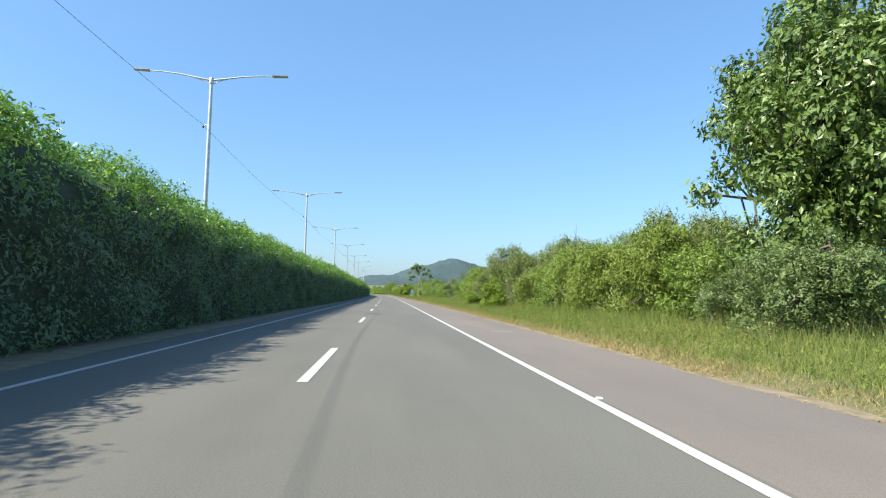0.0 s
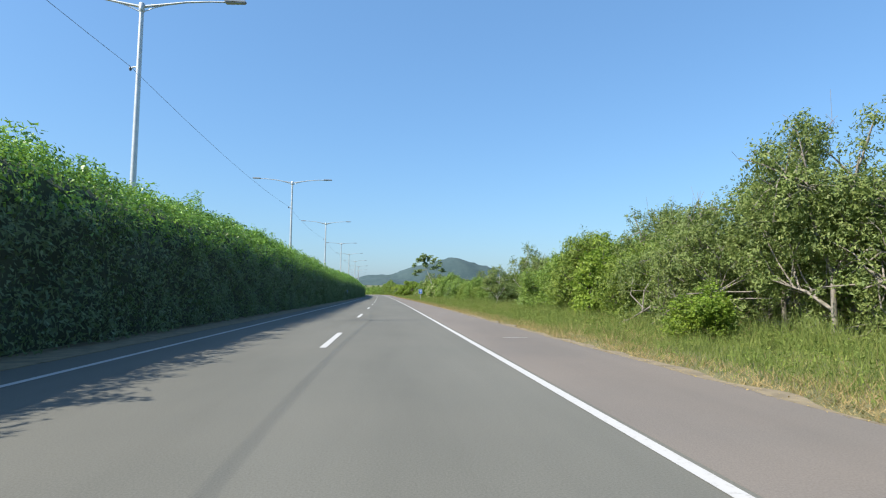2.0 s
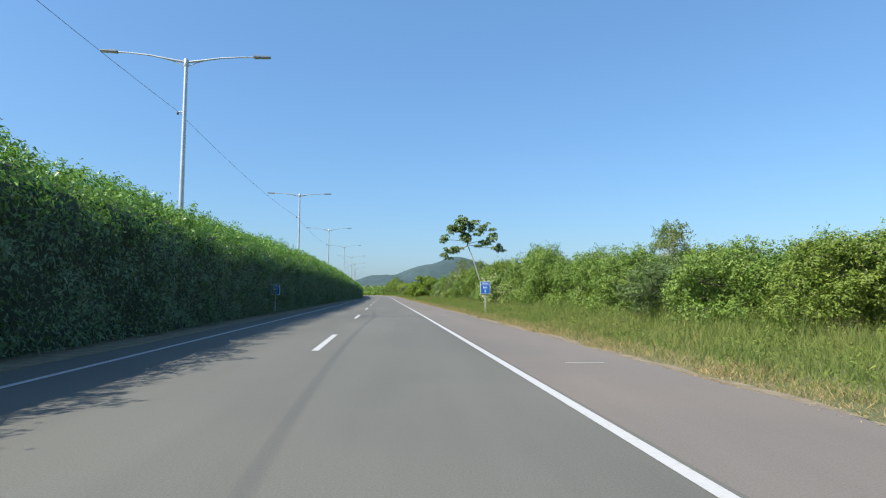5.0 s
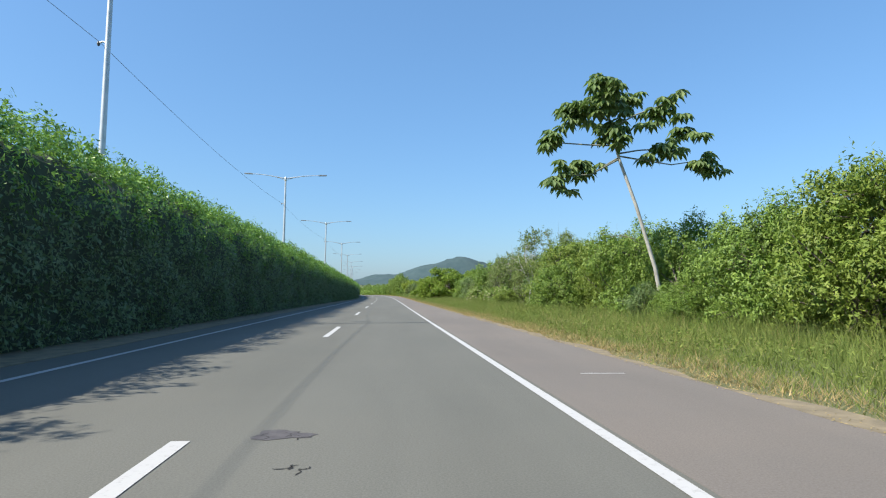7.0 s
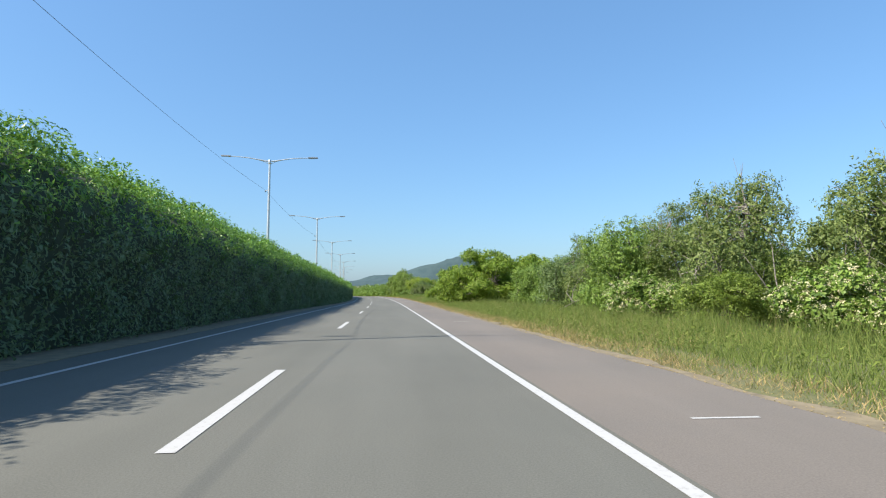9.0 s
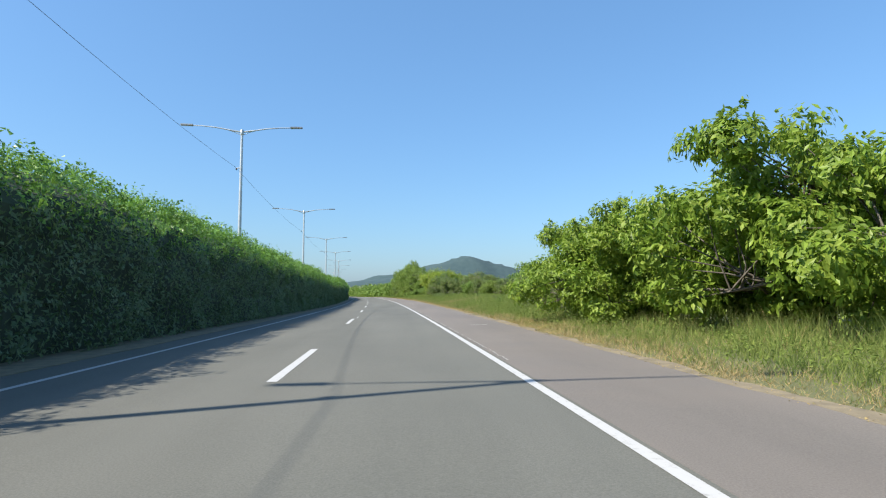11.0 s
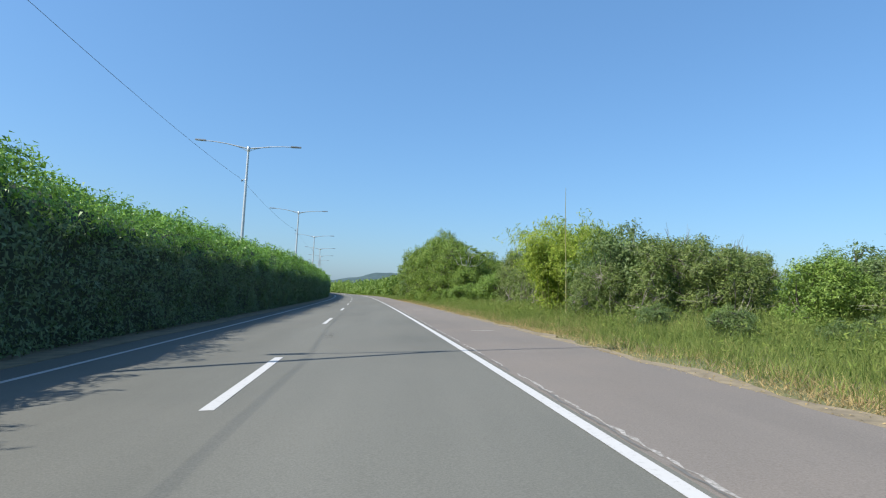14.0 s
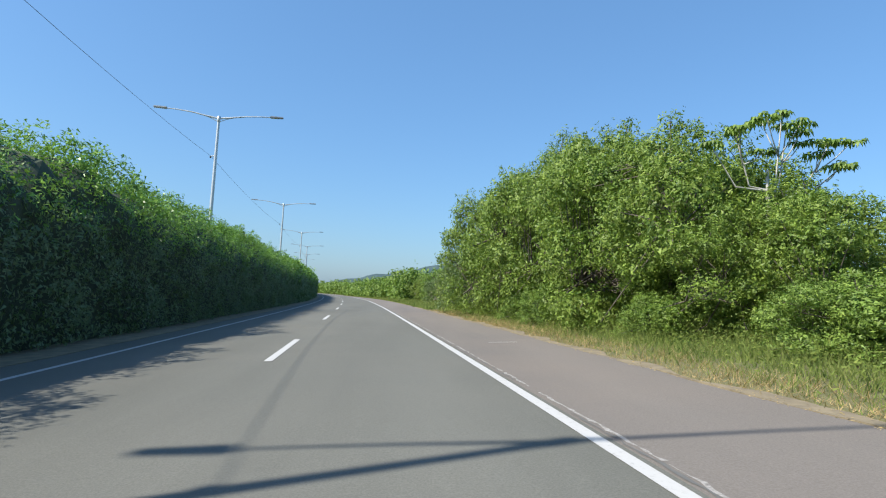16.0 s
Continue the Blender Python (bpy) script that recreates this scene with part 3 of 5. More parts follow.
for i, (s, l) in enumerate(LAMPS[1:], 1):
    if i == LEVEL_LAMP:
        lamp_post(2.78, 0.35, "galvanised street lamp with two short level arms above the hedge").matrix_basis = spot(s, l)
    else:
        copy_thing(first_lamp, spot(s, l))


def span(i):
    """The cable between a lamp and the next, with its sag."""
    (s0, l0), (s1, l1) = LAMPS[i], LAMPS[i + 1]
    pts = []
    for k in range(13):
        u = k / 12
        pts.append(place(s0 + u * (s1 - s0), l0 + u * (l1 - l0) - 0.3, 9.62 - 4 * 0.4 * u * (1 - u)))
    return mesh_of("cable", *tube(pts, [0.0085] * 13, 5), M_DARK, True)


cable = tagged(new("overhead_cable"), "thin black cable slung from lamp post to lamp post", "cable")
for i in range(len(LAMPS) - 1):
    part("span", span(i), M_DARK, cable)


# ---- plants of the right verge ----
TEMPLATE = {}


def put(kind, s, l, size=1.0, tall=1.0, turn=None, z=0.0):
    """Sets one plant of that kind at a place of the plan; the first one is built, the others share its meshes."""
    t = (s * 47.0 + l * 91.0) % 360 if turn is None else turn
    zz = float(rise(s, l)) + z
    m = spot(s, l, zz, t) @ Matrix.Diagonal((size, size, size * tall, 1))
    if kind not in TEMPLATE:
        TEMPLATE[kind] = MAKERS[kind]()
        TEMPLATE[kind].matrix_basis = m
        return TEMPLATE[kind]
    ob = TEMPLATE[kind]
    return copy_thing(ob, m @ Matrix.Diagonal([1 / k for k in ob.scale] + [1]))


def flower_bush():
    ob = plant("flowering_bush", "sprawling green bush veiled in small cream-white blossoms", "bush", 5.0, 4.4, 3.3, 70, 0.3, 0.6, 0.11, 70, M_GREEN, seed=31)
    rng = np.random.default_rng(32)
    blobs = bush_blobs(np.random.default_rng(31), 5.0, 4.4, 3.3, 70, 0.3, 0.6)
    v, f = blob_leaves([(c, r * 1.06) for c, r in blobs if c[2] > 0.7], 85, 0.055, rng, 1.2, fill=0.0, tuft=12)
    part("blossom", mesh_of("blossom", v, f, M_CREAM), M_CREAM, ob, "cream-white blossom")
    return ob


def bamboo():
    rng = np.random.default_rng(41)
    ob = tagged(new("bamboo_clump"), "feathery yellow-green bamboo clump leaning outwards", "bamboo")
    stems, cs, ns = [], [], []
    for k in range(64):
        w, r = rng.uniform(0, 6.28), rng.uniform(0.1, 0.8)
        out = rng.uniform(0.5, 2.0)
        h = rng.uniform(2.4, 4.5)
        a = np.array((math.cos(w) * r, math.sin(w) * r, -0.05))
        d = np.array((math.cos(w), math.sin(w), 0))
        pts = [a, a + d * out * 0.2 + (0, 0, h * 0.6), a + d * out * 0.65 + (0, 0, h), a + d * out * 1.15 + (0, 0, h * 0.86)]
        stems.append(tube(pts, (0.014, 0.011, 0.007, 0.003), 5))
        for _ in range(58):
            u = rng.uniform(0.12, 1.0) * 3
            i = min(2, int(u))
            q = np.array(pts[i]) + (np.array(pts[i + 1]) - np.array(pts[i])) * (u - i) + rng.normal(0, 0.2, 3)
            for _ in range(6):
                p = q + rng.normal(0, 0.075, 3)
                if p[2] > 0.1:
                    cs.append(p)
                    ns.append(d * 0.5 + (0, 0, 0.7))
    part("culm", mesh_of("culm", *join(stems), M_CANE, True), M_CANE, ob)
    part("foliage", mesh_of("foliage", *leaves_at(np.array(cs), np.array(ns), 0.04, rng, 4.6, 0.55, 1.2), M_BAMBOO), M_BAMBOO, ob)
    return ob


def dead_bush():
    rng = np.random.default_rng(51)
    ob = tagged(new("dry_bush"), "dried-out brown bush of bare twigs and withered leaves", "bush")
    twigs, cs = [], []
    for _ in range(70):
        w, r, h = rng.uniform(0, 6.28), rng.uniform(0.3, 1.6), rng.uniform(0.6, 2.0)
        d = np.array((math.cos(w), math.sin(w), 0))
        pts = [(0, 0, 0), d * r * 0.4 + (0, 0, h * 0.6), d * r + rng.normal(0, 0.1, 3) + (0, 0, h)]
        twigs.append(tube(pts, (0.02, 0.012, 0.004), 4))
        for _ in range(26):
            cs.append(np.array(pts[1]) + (np.array(pts[2]) - np.array(pts[1])) * rng.random() + rng.normal(0, 0.13, 3))
    part("twig", mesh_of("twig", *join(twigs), M_BARK), M_BARK, ob)
    cs = np.array(cs)
    part("withered_foliage", mesh_of("withered_foliage", *leaves_at(cs, np.tile((0, 0, 0.5), (len(cs), 1)), 0.055, rng, 2.2), M_WITHER), M_WITHER, ob)
    return ob


def palmate_cluster(rng, c, n, size, hang=0.75):
    """Large hand-shaped leaves, each of drooping lobes round a stalk's end."""
    chunks = []
    for k in range(n):
        w = 6.28 * k / n + rng.uniform(-0.4, 0.4)
        out = rng.uniform(0.15, 0.5) * size * 2
        if hang < 0.5:
            out *= 1.7
        hub = np.array(c) + (math.cos(w) * out, math.sin(w) * out, rng.uniform(-0.3, 0.35) * size * 2 * (1 if hang > 0.5 else 0.3))
        lobes = 9
        ang = np.arange(lobes) * 6.28 / lobes + rng.uniform(0, 1)
        ln = size * rng.uniform(0.75, 1.1, lobes)
        d = np.stack([np.cos(ang), np.sin(ang), np.full(lobes, -hang) + rng.normal(0, 0.2, lobes)], -1)
        side = np.stack([-np.sin(ang), np.cos(ang), np.zeros(lobes)], -1)
        mid = hub + d * ln[:, None] * 0.68 + (0, 0, 0.04)
        v = np.stack([np.tile(hub, (lobes, 1)), mid + side * ln[:, None] * 0.25, hub + d * ln[:, None] - (0, 0, 0.06), mid - side * ln[:, None] * 0.25], 1)
        chunks.append((v.reshape(-1, 3), np.arange(4 * lobes).reshape(lobes, 4)))
    return chunks


def cecropia(seed, clusters, trunk, leaf, count, label, thick=0.11, leaf_mat=None, hang=0.75, limbs=()):
    """A thin leaning trunk, a few candelabra branches, and tufts of hand-shaped leaves at their ends."""
    rng = np.random.default_rng(seed)
    ob = tagged(new("cecropia_tree"), label, "tree")
    part("trunk", mesh_of("trunk", *tube(trunk, [thick * (1 - 0.45 * i / (len(trunk) - 1)) for i in range(len(trunk))], 9), M_PALE, True), M_PALE, ob)
    wood, tufts = [], []
    fork = np.array(trunk[-2])
    ends = [np.array(clusters[i]) for i in limbs]
    for i, c in enumerate(clusters):
        c = np.array(c)
        tufts += palmate_cluster(rng, c, count, leaf, hang)
        if ends and i not in limbs:
            e = min(ends, key=lambda q: np.linalg.norm(q - c))
            a = fork + (e - fork) * (0.75, 0.75, 0.45)
            wood.append(tube([a, (a + c) / 2 - (0, 0, 0.06), c], (thick * 0.28, thick * 0.22, thick * 0.15), 5))
            continue
        m = fork + (c - fork) * (0.55, 0.55, 0.12 if c[2] > fork[2] else 0.3)
        wood.append(tube([fork + (0, 0, 0.15 * rng.uniform(-1, 1)), m, c], (thick * 0.42, thick * 0.33, thick * 0.22), 6))
    part("branchwork", mesh_of("branchwork", *join(wood), M_PALE, True), M_PALE, ob)
    part("crown", mesh_of("crown", *join(tufts), leaf_mat or M_DEEP), leaf_mat or M_DEEP, ob, "tufts of large hand-shaped leaves")
    return ob


def cecropia_tall():
    """The leaning tree by the road: a stem that forks into long candelabra limbs, each with its own tuft of hand-shaped leaves."""
    rng = np.random.default_rng(63)
    ob = tagged(new("cecropia_tree"), "slender leaning cecropia tree with open tufted crown above the scrub", "tree")
    trunk = ((2.1, 0.4, -0.1), (1.6, 0.25, 2.2), (0.75, 0.1, 4.6), (0.0, 0.0, 6.4), (-0.25, 0.05, 7.4), (-0.45, 0.1, 8.5))
    part("trunk", mesh_of("trunk", *tube(trunk, (0.095, 0.084, 0.07, 0.06, 0.045, 0.03), 9), M_PALE, True), M_PALE, ob)
    limbs = (((0, 0, 6.45), (-0.9, 0.2, 5.95), (-1.6, 0.25, 5.95)), ((0, 0, 6.38), (-1.3, -0.2, 5.7), (-2.8, -0.4, 5.55)), ((-0.1, 0, 6.9), (-1.2, 0.4, 7.0), (-2.7, 0.6, 7.1)),
             ((0, 0, 6.5), (0.9, -0.3, 6.3), (2.0, -0.5, 6.12), (3.2, -0.6, 6.3)), ((0, 0, 6.6), (1.0, 0.4, 6.85), (2.2, 0.6, 7.0), (3.1, 0.7, 7.7)), ((-0.3, 0, 7.6), (0.6, -0.4, 8.05), (1.6, -0.6, 8.4)),
             ((-0.35, 0, 7.9), (-1.0, 0.5, 8.2), (-1.6, 0.8, 8.6)), ((-0.4, 0, 8.2), (0.1, 0.6, 8.7), (0.4, 0.9, 9.0)), ((-0.4, 0, 8.1), (-0.9, -0.6, 8.6), (-1.1, -0.9, 9.0)))
    part("branchwork", mesh_of("branchwork", *join([tube(p, [0.034 - 0.006 * i for i in range(len(p))], 6) for p in limbs]), M_LIMB, True), M_LIMB, ob)
    tufts = ((-1.6, 0.25, 6.1, 5), (-1.1, 0.3, 6.3, 2), (-2.8, -0.4, 5.6, 5), (-2.4, -0.3, 5.9, 2), (-2.7, 0.6, 7.2, 6), (1.6, -0.4, 6.7, 5), (2.1, -0.2, 6.9, 4), (3.2, -0.6, 6.3, 5), (3.6, -0.4, 6.4, 2),
             (3.1, 0.7, 7.8, 5), (2.7, 0.6, 7.3, 2), (1.6, -0.6, 8.4, 6), (1.1, -0.4, 8.0, 2), (-1.6, 0.8, 8.6, 6), (-1.9, 0.6, 8.2, 3), (-1.1, -0.9, 9.0, 6), (-0.5, 0.1, 9.3, 7), (0.4, 0.9, 9.0, 6), (0.5, 0.5, 8.5, 3),
             (-0.4, 0.2, 7.6, 7), (-0.1, -0.3, 7.1, 4), (-0.6, -0.2, 8.3, 6))
    leafage = []
    for x, y, z, n in tufts:
        leafage += palmate_cluster(rng, (x, y, z), n + 1, 0.42, 0.75)
        for _ in range(n // 3):
            leafage += palmate_cluster(rng, (x + rng.normal(0, 0.42), y + rng.normal(0, 0.4), z + rng.normal(0.1, 0.22)), 3, 0.4, 0.7)
    part("crown", mesh_of("crown", *join(leafage), M_DEEP), M_DEEP, ob, "tufts of large hand-shaped leaves")
    return ob


def cecropia_bare():
    tips = ((-1.36, 0.3, 4.9), (-1.0, -0.3, 5.2), (-0.7, 0.3, 5.3), (-0.35, -0.4, 5.5), (0.1, 0.4, 5.65), (0.3, -0.1, 5.75), (0.75, 0.3, 5.6), (0.5, -0.5, 5.4),
            (0.9, 0.0, 5.35), (0.0, 0.1, 4.8), (1.25, 0.4, 5.2), (1.45, -0.2, 5.1), (1.9, 0.2, 5.2), (2.25, -0.1, 5.2), (1.7, 0.4, 4.95), (1.6, -0.4, 4.45), (2.05, -0.1, 4.6))
    return cecropia(62, tips, ((0.15, 0, -0.1), (0.05, 0, 2.0), (0, 0, 3.7), (0.02, 0.05, 4.3)), 0.18, 5,
                    "umbrella-crowned cecropia tree with bare pale branches behind bushes", 0.065, M_GREEN, 0.45, (0, 2, 5, 6, 12, 16))


MAKERS = {
    "green": lambda: plant("bush", "rounded dense green bush on the roadside verge", "bush", 4.6, 4.2, 3.7, 84, 0.28, 0.6, 0.06, 205, M_GREEN, seed=11, corners=3),
    "green2": lambda: plant("bush", "tall uneven green bush of climbing vines", "bush", 4.2, 4.0, 4.2, 92, 0.24, 0.58, 0.062, 200, M_GREEN, seed=15, corners=3),
    "lime": lambda: plant("bush", "broad bright lime-green roadside bush", "bush", 5.0, 4.2, 3.7, 96, 0.24, 0.55, 0.057, 215, M_LIME, seed=12, corners=3),
    "olive": lambda: plant("bush", "olive scrubby bush with thin foliage and twigs", "bush", 4.8, 4.2, 4.2, 106, 0.2, 0.48, 0.054, 200, M_OLIVE, M_TWIGS, seed=13, corners=3, bare=0.4),
    "deep": lambda: plant("bush", "dark green bush in the roadside scrub", "bush", 4.6, 4.2, 3.9, 84, 0.28, 0.58, 0.062, 190, M_DEEP, seed=14, corners=3),
    "round": lambda: plant("round_bush", "compact rounded bright green bush standing before the scrub", "bush", 2.4, 2.3, 3.2, 60, 0.26, 0.42, 0.066, 190, M_BRIGHT, seed=16, sprigs=24),
    "scrub_tree": lambda: plant("scrub_tree", "airy olive-green scrub tree with forking bare limbs", "tree", 5.0, 4.6, 6.4, 84, 0.28, 0.62, 0.058, 165, M_OLIVE, M_TWIGS, seed=17, corners=3, bare=0.35,
                                low=0.22, base_r=0.09, fork=0.25, fill=0.5),
    "pale_tree": lambda: plant("pale_stemmed_tree", "slender tree with pale forked stems and airy crown", "tree", 5.4, 4.4, 6.8, 52, 0.2, 0.46, 0.075, 56, M_OLIVE,
                               M_PALE, seed=18, low=0.42, base_r=0.05, fork=0.28, fill=0.6, lean=(0.3, 0.2)),
    "grey_tree": lambda: plant("pale_stemmed_tree", "small crooked tree with white trunk and round crown tufts", "tree", 5.0, 4.4, 6.4, 52, 0.28, 0.56, 0.07, 125, M_OLIVE,
                               M_PALE, seed=19, low=0.36, base_r=0.07, fork=0.2, lean=(-0.3, 0.2), fill=0.5),
    "broadleaf": lambda: plant("broadleaf_tree", "large glossy broad-leaved tree overhanging the verge", "tree", 9.5, 9.0, 11.0, 175, 0.48, 0.92, 0.115, 74, M_GLOSSY,
                               seed=20, low=0.16, base_r=0.13, fork=0.2, long=1.9, spread=0.55, fill=0.2),
    "almond": lambda: plant("broadleaf_tree", "spreading tree with large drooping light-green leaves to the ground", "tree", 9.5, 9.0, 5.9, 130, 0.36, 0.74, 0.092, 96, M_BRIGHT,
                            seed=21, low=0.08, base_r=0.085, fork=0.28, long=2.2, spread=0.45, droop=0.9, fill=0.15, squash=0.6),
    "lush": lambda: plant("leafy_tree", "lush domed green tree covered in leaves to the ground", "tree", 8.5, 8.0, 6.6, 230, 0.24, 0.66, 0.066, 160, M_LUSH, seed=22, corners=3, base_r=0.08, fork=0.3),
    "spreading": lambda: plant("spreading_tree", "broad low tree with a spreading green crown in the scrub", "tree", 8.2, 7.4, 5.0, 84, 0.34, 0.66, 0.085, 95, M_GREEN, seed=23, low=0.34,
                               base_r=0.12, fork=0.3, fill=0.4, squash=0.7),
    "flower": flower_bush, "bamboo": bamboo, "dead": dead_bush, "cecropia": cecropia_tall, "cecropia_bare": cecropia_bare,
}

# the big tree at the start and the scrub that follows
put("broadleaf", 18.5, 16.2, 1.0, 1.18)
# The first two bushes take the dark leaf to imitate the crown's shade.
for k, s, l, z, h in (("deep", 14.5, 12.6, 0.95, 0.95), ("deep", 18.5, 12.8, 0.8, 0.8), ("green2", 22, 13.6, 0.95, 0.95), ("lime", 25.5, 13.6, 1.15, 1.2), ("olive", 28.6, 14.4, 1.2, 1.2), ("lime", 31.5, 13.0, 1.1, 1.1),
                      ("olive", 30.5, 17.5, 1.35, 1.1), ("lime", 35, 13.8, 1.2, 1.15), ("green", 38.5, 13.2, 1.1, 1.15), ("olive", 41, 15.0, 1.25, 1.15), ("lime", 43, 13.0, 1.05, 1.0),
                      ("olive", 46, 14.2, 1.15, 1.16), ("olive", 48.5, 15.6, 1.28, 1.16), ("olive", 50.5, 13.6, 1.2, 1.1), ("olive", 53, 15.0, 1.25, 1.15), ("olive", 37, 17.5, 1.3, 1.1)):
    put(k, s, l, z, h)
put("round", 46.0, 9.4, 0.86, 1.08)
for k, s, l, z, h in (("scrub_tree", 57.0, 12.6, 1.0, 1.08), ("olive", 56.5, 13.6, 1.1, 1.0), ("scrub_tree", 60.5, 13.8, 1.1, 1.03), ("olive", 61, 11.6, 0.95, 1.0), ("round", 57.6, 9.6, 0.7, 0.75), ("scrub_tree", 63.5, 15.4, 1.05, 0.9), ("olive", 64, 12.2, 1.05, 1.1), ("olive", 68, 15.2, 1.2, 1.2),
                      ("lime", 67, 12.6, 1.0, 1.05), ("round", 71.5, 12.2, 1.45, 0.95), ("green2", 73, 14.6, 1.15, 1.05), ("lime", 76.6, 13.4, 1.35, 1.08), ("green2", 79.5, 13.6, 1.15, 1.0), ("scrub_tree", 80, 19.5, 1.25, 1.0),
                      ("green", 82, 12.4, 1.0, 0.95), ("lime", 86, 13.0, 0.95, 0.95), ("olive", 90.5, 14.0, 1.1, 1.02), ("green2", 94, 16.5, 1.15, 1.05)):
    put(k, s, l, z, h)
put("scrub_tree", 71.0, 14.8, 1.0, 0.98)
put("grey_tree", 100.5, 15.6, 1.0, 1.02)
put("grey_tree", 96.3, 11.4, 0.66, 0.95)
put("grey_tree", 95.5, 17.4, 0.85, 0.95)
for k, s, l, z, h in (("olive", 97, 17.6, 1.1, 1.05), ("deep", 103, 13.6, 0.8, 0.85), ("green", 107, 13.0, 0.85, 0.9), ("lime", 111, 13.4, 0.9, 0.9), ("green", 115.5, 12.8, 1.0, 0.95),
                      ("green2", 120, 13.4, 0.95, 0.9), ("lime", 124, 12.6, 0.9, 0.9), ("green", 128, 12.6, 0.95, 0.9), ("deep", 132, 12.4, 0.9, 0.85), ("green2", 135.5, 12.9, 0.95, 0.9),
                      ("green", 139.5, 13.3, 1.05, 1.0), ("green2", 143.5, 13.6, 1.0, 1.0), ("green", 147.5, 13.8, 1.1, 1.0), ("pale_tree", 149, 20.5, 0.9, 1.0), ("pale_tree", 141, 17, 0.75, 1.0),
                      ("green2", 151.5, 13.2, 1.12, 1.08), ("green", 156, 13.6, 1.15, 1.22), ("green2", 160, 14.6, 1.15, 1.22), ("green", 167, 15.5, 1.1, 1.05)):
    put(k, s, l, z, h)
put("flower", 163.3, 12.0, 1.0, 1.0)
put("flower", 158.8, 11.4, 0.75, 0.9)
put("cecropia", 178.2, 11.1, 1.0, 1.07, 0)
put("deep", 178.6, 12.4, 0.55, 0.9)
put("green", 176.0, 12.6, 0.6, 0.85)
for k, s, l, z, h in (("lime", 168.3, 13.4, 1.2, 1.15), ("green2", 171.5, 13.6, 1.05, 1.05), ("deep", 173.5, 14.8, 1.1, 1.1), ("green", 175.5, 14.6, 1.0, 1.0), ("green2", 180, 14.9, 1.12, 1.12), ("green", 183.5, 14.4, 1.2, 1.2),
                      ("lime", 187.5, 14.6, 1.15, 1.2), ("green2", 190, 12.6, 0.9, 0.95), ("deep", 193.5, 15.0, 1.15, 1.15), ("lime", 196.5, 14.4, 1.25, 1.1), ("lime", 192.3, 14.0, 1.3, 1.1), ("scrub_tree", 200, 20.0, 1.1, 1.0)):
    put(k, s, l, z, h)
put("pale_tree", 204.2, 13.7, 1.0, 1.0, 250)
put("scrub_tree", 203.8, 16.3, 1.1, 1.08, 70)
for k, s, l, z, h in (("deep", 208.5, 17.5, 1.1, 1.1), ("lime", 206, 12.2, 0.55, 0.9), ("flower", 212, 13.0, 0.7, 0.9), ("olive", 213, 16.2, 1.2, 1.15), ("grey_tree", 216.5, 17.0, 0.85, 1.0),
                      ("lime", 218, 13.4, 0.75, 0.8), ("olive", 220.5, 15.4, 1.3, 1.2), ("scrub_tree", 226, 16.0, 1.05, 1.0), ("flower", 223, 12.6, 0.75, 0.85), ("green", 230, 14.8, 1.35, 1.15),
                      ("olive", 235, 14.8, 1.1, 1.1), ("deep", 240, 14.8, 1.1, 1.1), ("green", 245, 15.0, 1.1, 1.1), ("scrub_tree", 250, 18.5, 1.1, 1.0), ("green2", 250, 14.0, 1.0, 1.0)):
    put(k, s, l, z, h)
put("almond", 258.5, 12.8, 1.02, 1.0)
put("almond", 264.3, 10.2, 0.8, 0.96, 130)
put("almond", 266.4, 9.8, 0.76, 0.92, 310)
put("almond", 263, 16.5, 1.0, 0.98, 220)
put("dead", 275.0, 10.2, 0.55, 1.4)
for k, s, l, z, h in (("olive", 273.5, 11.0, 0.6, 0.9), ("green2", 270.0, 12.4, 0.75, 0.9), ("lime", 275, 13.5, 0.45, 0.8), ("olive", 276.5, 10.8, 0.55, 0.9)):
    put(k, s, l, z, h)
# the open stretch: low growth, one spreading tree, then scrub and bamboo
put("spreading", 324.4, 23.4, 1.04, 1.12, 40)
for k, s, l, z, h in (("green", 312, 19.5, 0.85, 0.8), ("lime", 316, 18.0, 0.8, 0.85), ("olive", 319.5, 19.6, 0.9, 0.85), ("green2", 328, 17.6, 0.8, 0.85), ("olive", 333, 16.6, 0.9, 0.9), ("lime", 338, 15.6, 0.9, 0.9), ("olive", 341, 18.2, 1.0, 0.95), ("green", 346, 17.5, 1.0, 1.0), ("deep", 309, 25, 0.62, 0.7), ("olive", 330, 19.0, 0.85, 0.8), ("green", 336, 17.5, 0.85, 0.85),
                      ("olive", 305, 22, 0.6, 0.75), ("green", 300.5, 20.5, 0.5, 0.8), ("lime", 303, 26, 0.6, 0.8), ("olive", 296, 24, 0.5, 0.85), ("deep", 315, 28, 0.75, 0.75), ("green2", 308, 30, 0.6, 0.8)):
    put(k, s, l, z, h)
put("bamboo", 336.8, 10.0, 0.92, 0.98)
put("bamboo", 338.8, 11.5, 1.0, 1.06)
put("bamboo", 340.8, 13.2, 1.0, 1.0)
put("deep", 332.8, 11.6, 1.02, 1.08)
put("olive", 331.2, 9.7, 0.6, 0.95)
put("olive", 329.6, 12.0, 0.88, 0.92)
for k, s, l, z, h in (("olive", 328.6, 13.2, 0.78, 0.9), ("green2", 326.0, 14.2, 0.72, 0.9), ("olive", 323.5, 15.4, 0.8, 0.92), ("lime", 320.6, 16.4, 0.8, 0.95), ("deep", 327.0, 16.4, 0.85, 0.95),
                      ("olive", 317.6, 17.2, 0.75, 0.95), ("green", 324.0, 18.2, 0.85, 0.95)):
    put(k, s, l, z, h)
